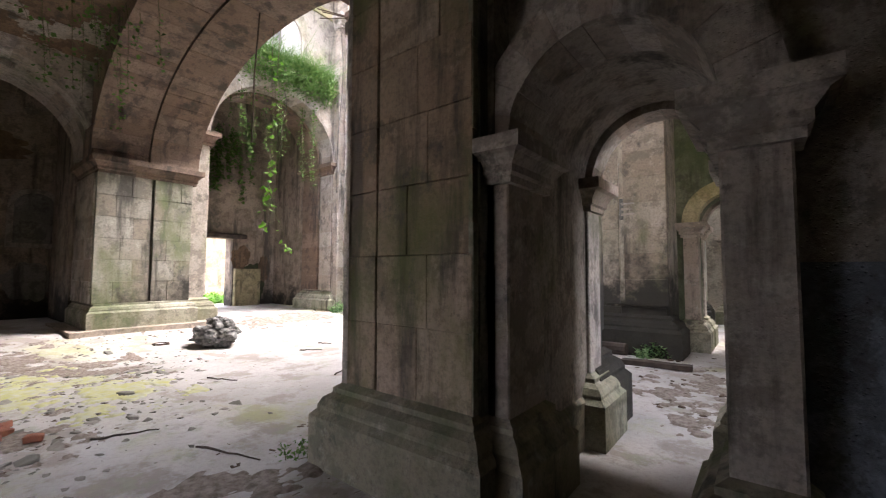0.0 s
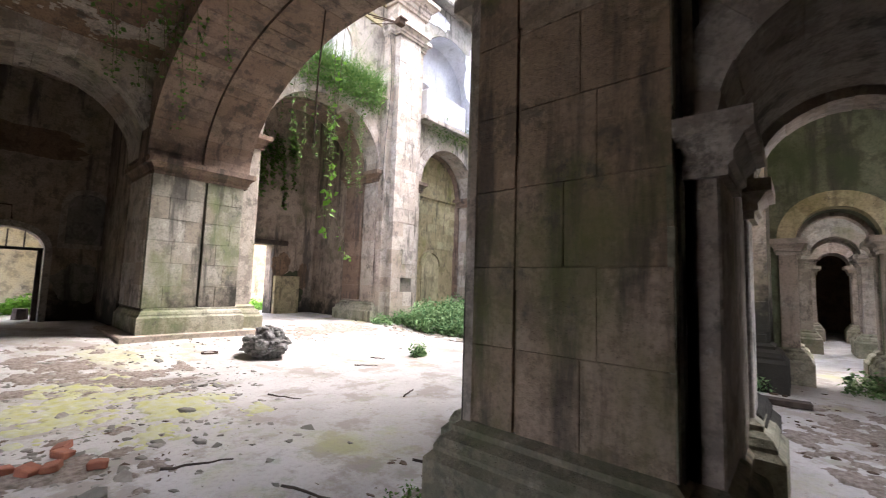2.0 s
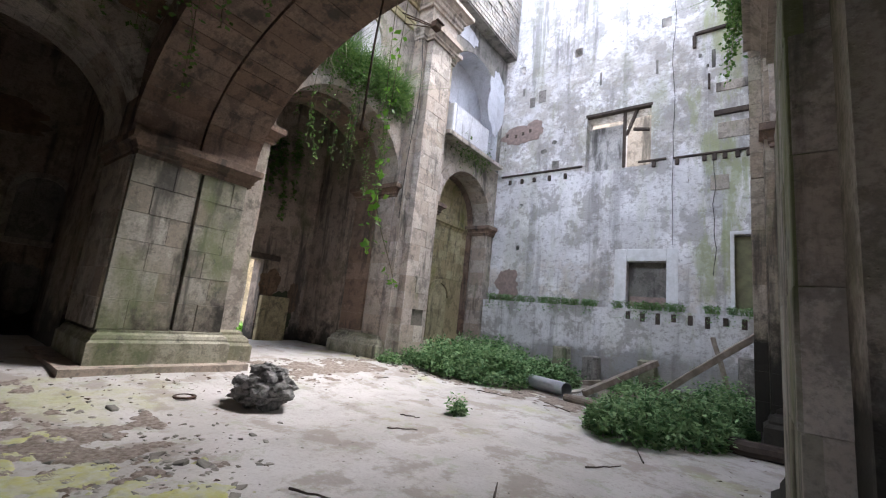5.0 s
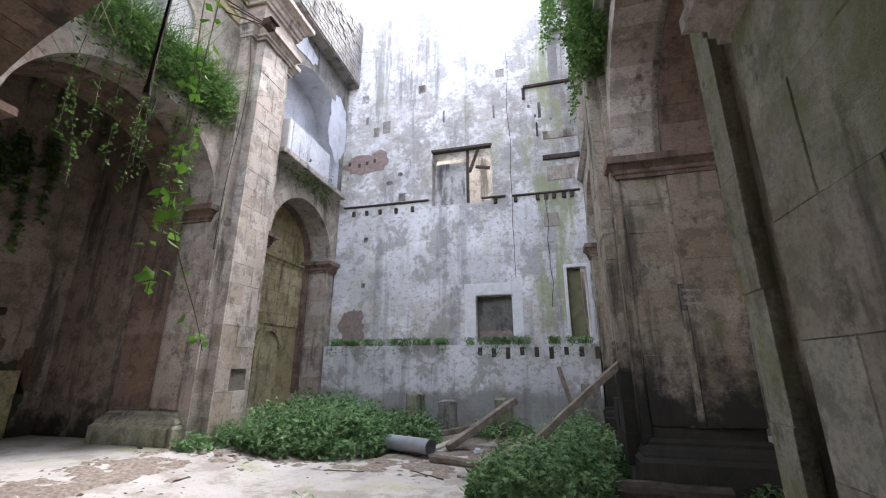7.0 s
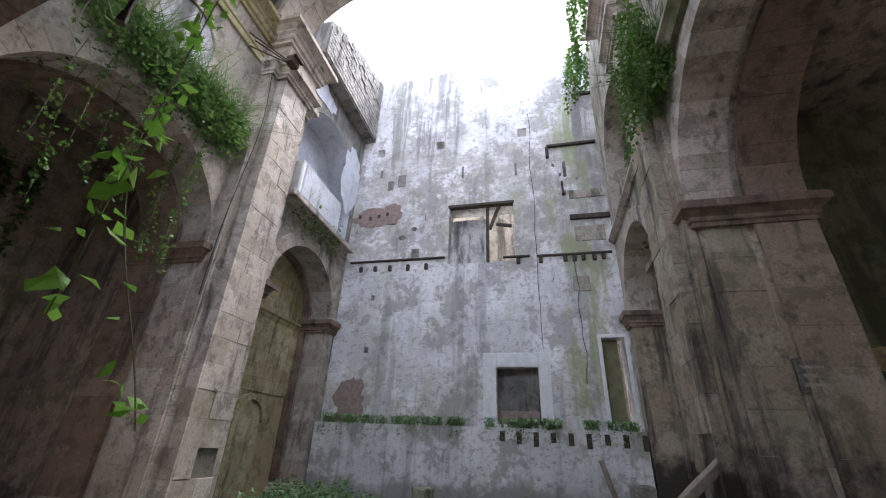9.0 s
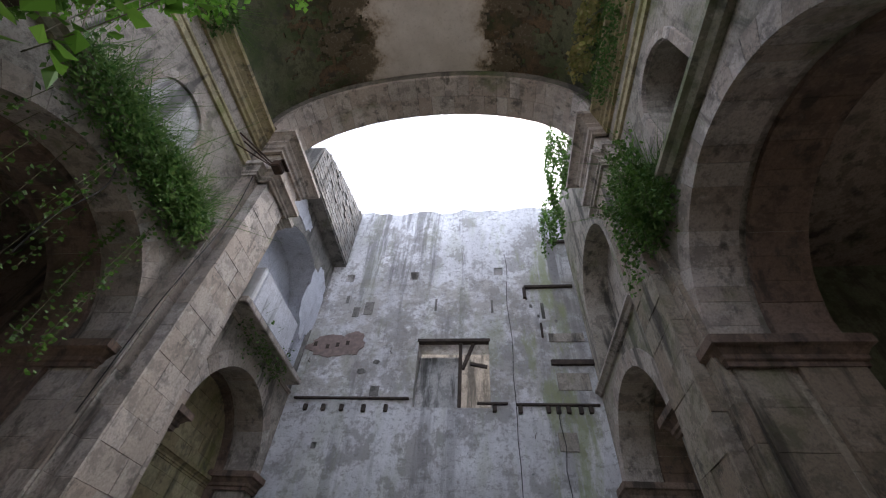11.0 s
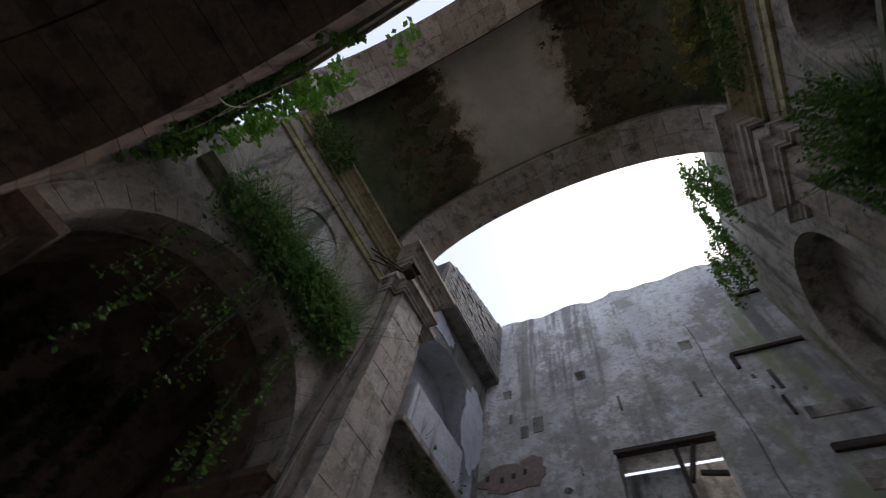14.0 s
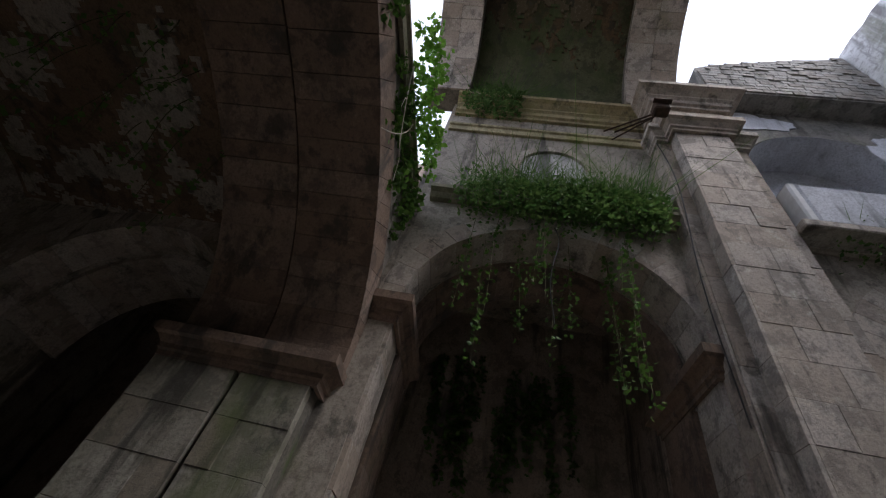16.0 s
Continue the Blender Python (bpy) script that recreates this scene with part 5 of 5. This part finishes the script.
def skin(name, label, c, r, seed, mat, h=0.012, n=110):
    """A thin crust of moss or leaf mould lying on the floor, ragged in outline."""
    bm = bmesh.new()
    g = {}
    for i in range(n + 1):
        for j in range(n + 1):
            x, y = c[0] + r[0] * (2 * i / n - 1), c[1] + r[1] * (2 * j / n - 1)
            q = 1.0 - math.hypot(2 * i / n - 1, 2 * j / n - 1) + 1.5 * noise.fractal(Vector((x * 2.4, y * 2.4, seed)), 0.7, 2.1, 6) - 0.25
            g[i, j] = (bm.verts.new((x, y, rise(x, y) + 0.025 * noise.noise((x * 0.9, y * 0.9, 3)) - 0.012 + min(1, max(0, q * 2.2)) * (0.014 + h) + h * 0.6 * noise.noise((x * 9, y * 9, 1)) * (q > 0.2))), q)
    for i in range(n):
        for j in range(n):
            qs = [g[a] for a in ((i, j), (i + 1, j), (i + 1, j + 1), (i, j + 1))]
            if max(q for _, q in qs) > 0.02:
                bm.faces.new([v for v, _ in qs])
    loose = [v for v in bm.verts if not v.link_faces]
    bmesh.ops.delete(bm, geom=loose, context="VERTS")
    return tagged(link(name, bm, mat, smooth=True), label, "ground cover", kind="stuff")


skin("lichen_patch", "yellow-green lichen crust on the floor", (-6.3, 1.5), (1.1, 0.8), 3, LICHEN)
skin("lichen_patch", "yellow-green lichen crust on the floor", (-7.3, 0.7), (1.4, 1.1), 9, LICHEN)
skin("leaf_mould", "dark leaf mould drifted on the floor", (-8.0, 1.5), (1.3, 0.9), 4, EARTH)
skin("leaf_mould", "dark leaf mould around the broken bricks", (-5.2, 0.2), (0.8, 0.9), 5, EARTH)
skin("leaf_mould", "brown leaf mould along the weeds", (-6.4, 9.2), (4.0, 0.9), 6, EARTH, 0.02)
skin("leaf_mould", "brown leaf mould along the side wall", (-10.4, 6.3), (0.9, 2.4), 7, EARTH, 0.02)
skin("leaf_mould", "earth drifted by the near pier", (-2.8, 3.2), (0.6, 2.6), 8, EARTH, 0.015)
skin("leaf_mould", "earth under the weeds at the end wall", (-6.5, 11.8), (5.0, 2.2), 10, EARTH, 0.03)
skin("leaf_mould", "earth drifted in the side passage", (-0.2, 6.0), (1.2, 1.8), 11, EARTH, 0.015)
skin("leaf_mould", "dark mould before the far chapel arch", (-9.4, 0.6), (1.6, 0.9), 12, EARTH, 0.015)

# ---- the far chapels ----
door1 = structure("door_1", slab("x", -15.24, -15.1, arc(0.35, 0.2, 2.0, 0.8, 0.69, 14), [arc(0.35, 0.22, 2.0, 0.66, 0.55, 14)]), STONE, "arched stone doorway open to a yard", "door")
part("transom", box(bmesh.new(), (-15.4, -0.3, 2.0), (-15.33, 1.0, 2.07), 0.01), DARKWOOD, door1)
for y in (0.05, 0.35, 0.65):
    part("fanlight_bar", box(bmesh.new(), (-15.39, y - 0.015, 2.07), (-15.35, y + 0.015, 2.5)), DARKWOOD, door1)
part("door_post", box(bmesh.new(), (-15.45, 0.9, 0.2), (-15.36, 1.0, 2.0), 0.01), DARKWOOD, door1)
dd = structure("door_3", box(bmesh.new(), (-15.14, -1.55, 0.2), (-15.08, -0.8, 2.05), 0.01), DOORWOOD, "closed black wooden chapel door", "door")
part("door_frame", box(bmesh.new(), (-15.18, -1.65, 0.2), (-15.1, -1.56, 2.15), 0.01), DARKWOOD, dd)
part("lintel", box(bmesh.new(), (-15.3, 5.45, 2.7), (-15.0, 7.35, 2.86), 0.02), DARKWOOD, bpy.data.objects["wall_chapel_left"], "rotten timber lintel")
niche = thing("wall_recess", "dark blind arched recess in the chapel wall", "recess", (-15.15, 1.75, 2.2))
part("panel", slab("x", -0.06, 0.0, arc(0, 0, 1.0, 0.4, 0.35, 12)), RUBBLE, niche)
part("surround", slab("x", -0.05, 0.05, arc(0, -0.1, 1.0, 0.52, 0.47, 12), [arc(0, 0.02, 1.0, 0.4, 0.35, 12)]), OCHRE, niche)
WCL = bpy.data.objects["wall_chapel_left"]
for i, (y, z, a, b, m) in enumerate(((0.4, 4.7, 1.3, 0.4, BRICKY), (5.0, 1.3, 0.5, 0.9, RUBBLE), (7.6, 1.0, 0.5, 0.7, DARKPATCH), (7.2, 2.0, 0.35, 0.4, BRICKY), (8.1, 1.6, 0.2, 0.5, BRICKY), (1.7, 1.2, 0.5, 0.5, RUBBLE))):
    part("fallen_plaster_patch", blob("x", -15.19, y, z, a, b, i + 20, 0.025), m, WCL)
part("low_plaster", box(bmesh.new(), (-15.2, 6.95, 0.15), (-15.02, 7.9, 1.6), 0.02), YELLOWSTONE, WCL, "greenish plastered low block beside the doorway")
# yard beyond the chapel doors
structure("wall_yard", slab("x", -19.5, -20.0, rect(-6, -0.3, 12, 3.2)), YARD, "sunlit ochre yard wall beyond the doorway")
# This roof slab is out of view, added to dim the yard behind the door.
structure("ceiling_yard", box(bmesh.new(), (-20, -4, 3.6), (-16.6, 3.2, 3.8)), OCHRE, "unseen roof added to dim the yard beyond the doorway", "ceiling")
structure("wall_yard_side", box(bmesh.new(), (-19.6, 3.0, -0.2), (-15.8, 3.2, 3.6)), OCHRE, "side wall of the roofed yard")
# back of the second side arch, with its blocked little door
structure("wall_niche_left", slab("x", -12.15, -12.5, rect(10.0, -0.3, 13.8, 7.4)), YELLOWSTONE, "mossy yellow stone back of the side arch")
WNL = bpy.data.objects["wall_niche_left"]
ashlar(WNL, "+x", -12.15, 10.25, 13.35, 2.9, 6.9, YELLOWSTONE, 0.34, 0.5, 0.03)
voussoirs(WNL, "x", -12.16, -12.05, 11.9, 2.2, 0.5, 0.5, 0.14, 9, YELLOWSTONE)
part("blocked_door", slab("x", -12.152, -12.12, arc(11.9, 0, 2.2, 0.5, 0.48, 12)), YELLOWSTONE, WNL, "walled-up little doorway")
strip_mould("string_course", "x", -12.13, 1, 10.25, 13.35, 4.75, CAP, YELLOWSTONE, WNL, 0.6)
structure("wall_passage_end", slab("y", 23.4, 23.8, rect(-4, -0.3, 3, 6)), BRICKY, "brown wall closing the passage")
structure("wall_passage_side", slab("x", -1.35, -1.9, rect(14.5, -0.3, 23.4, 6)), OCHRE, "side wall of the passage")


# rough stones of the broken wall head over the loggia
WUL = bpy.data.objects["wall_upper_left"]
head = lambda y: 13.6 + 1.7 * max(0.0, min(1.0, (y - 9.6) / 4.2)) ** 0.7
wall_head = structure("wall_head_left", slab("x", XL + 0.002, XL + 0.45, [(9.7, 12.25), (9.7, 13.55), *[(9.75 + 0.2 * k, head(9.75 + 0.2 * k) - 0.05 + 0.08 * noise.noise((k * 1.9, 3, 0))) for k in range(21)], (13.8, 12.25)]), RUBBLE,
                      "broken head of the side wall in rough rubble stones")
ashlar(wall_head, "+x", XL + 0.45, 9.75, 13.75, 12.3, 15.2, RUBBLESTONE, 0.17, 0.3, 0.035, 0.02, hole=lambda u, z: z > head(u) - 0.12 or srng.random() < 0.1)

ring = thing("drain_ring", "small round rusty drain ring in the floor", "drain", (-9.4, 2.95, rise(-9.4, 2.95) + 0.012))
bm = bmesh.new()
sweep(bm, [(0, -0.01), (0.035, -0.01), (0.035, 0.012), (0, 0.016)], [((0.11 * math.cos(6.283 * i / 20), 0.11 * math.sin(6.283 * i / 20), 0), (math.cos(6.283 * i / 20), math.sin(6.283 * i / 20), 0), (0, 0, 1)) for i in range(20)], True)
part("rim", bm, IRON, ring)
# brackets of an old gutter on the near face of the end wall
for x, z in ((-10.9, 8.3), (-8.5, 8.6), (-4.6, 6.2)):
    part("iron_hook", tube(bmesh.new(), [(x, 13.8, z), (x, 13.68, z - 0.02), (x + 0.02, 13.66, z + 0.08)], 0.012, 0.01, 5), IRON, WE)
# pipe along the left chapel wall, and a stool-like stump in the doorway
pipe = thing("wall_pipe", "thin dark pipe running along the chapel wall", "pipe", (-15.12, 0, 0))
part("run", tube(bmesh.new(), [(0, -1.4, 3.25), (0, -0.9, 3.1), (0, 0.36, 3.05), (0, 0.38, 2.72)], 0.02, 0.02, 6), IRON, pipe)
stump = thing("wood_stub", "short broken wooden stub standing in the rubble", "timber", (-8.0, -0.4, 0.0))
part("piece", box(bmesh.new(), (-0.05, -0.04, -0.02), (0.05, 0.04, 0.12), 0.01), DARKWOOD, stump)
pail = thing("yard_stump", "dark cut stump in the yard doorway", "stump", (-15.9, 0.75, 0.25))
part("stump", tube(bmesh.new(), [(0, 0, -0.02), (0, 0, 0.28)], 0.16, 0.14, 10), DARKWOOD, pail)
# pale fragments of fallen plaster on the low ledge
for x, y, z, w, seed in ((-3.35, 13.58, 2.32, 0.11, 3), (-3.62, 13.6, 2.32, 0.07, 5), (-6.2, 10.7, 0.02, 0.12, 7), (-5.7, 10.4, 0.02, 0.1, 9)):
    frag = thing("plaster_fragment", "white fragment of fallen plaster lying loose", "plaster", (x, y, z), "plaster fragments")
    part("piece", lump(bmesh.new(), (0, 0, w * 0.35), w, seed, 0.5, 0.6, 2), PALEFRAME, frag)
# bare twigs that hang from the choir's edge
for x, y, z, l, d, k in ((-9.6, 4.2, 6.9, 1.5, 0.7, 1), (-8.9, 4.2, 7.1, 1.2, -0.5, 2)):
    tw = thing("hanging_twig", "bare dry twig hanging from the choir's broken edge", "twig", (x, y, z), "hanging twigs")
    part("stick", tube(bmesh.new(), [(d * (i / 8) ** 1.5 + 0.04 * noise.noise((i, k, 0)), 0.12 * i / 8, -l * i / 8 + 0.05 * noise.noise((i, k, 4))) for i in range(9)], 0.012, 0.004, 5), PALEWOOD, tw)
    part("side_shoot", tube(bmesh.new(), [(d * 0.35, 0.06, -l * 0.5), (d * 0.1, 0.12, -l * 0.7), (d * 0.05, 0.16, -l * 0.95)], 0.007, 0.003, 4), PALEWOOD, tw)
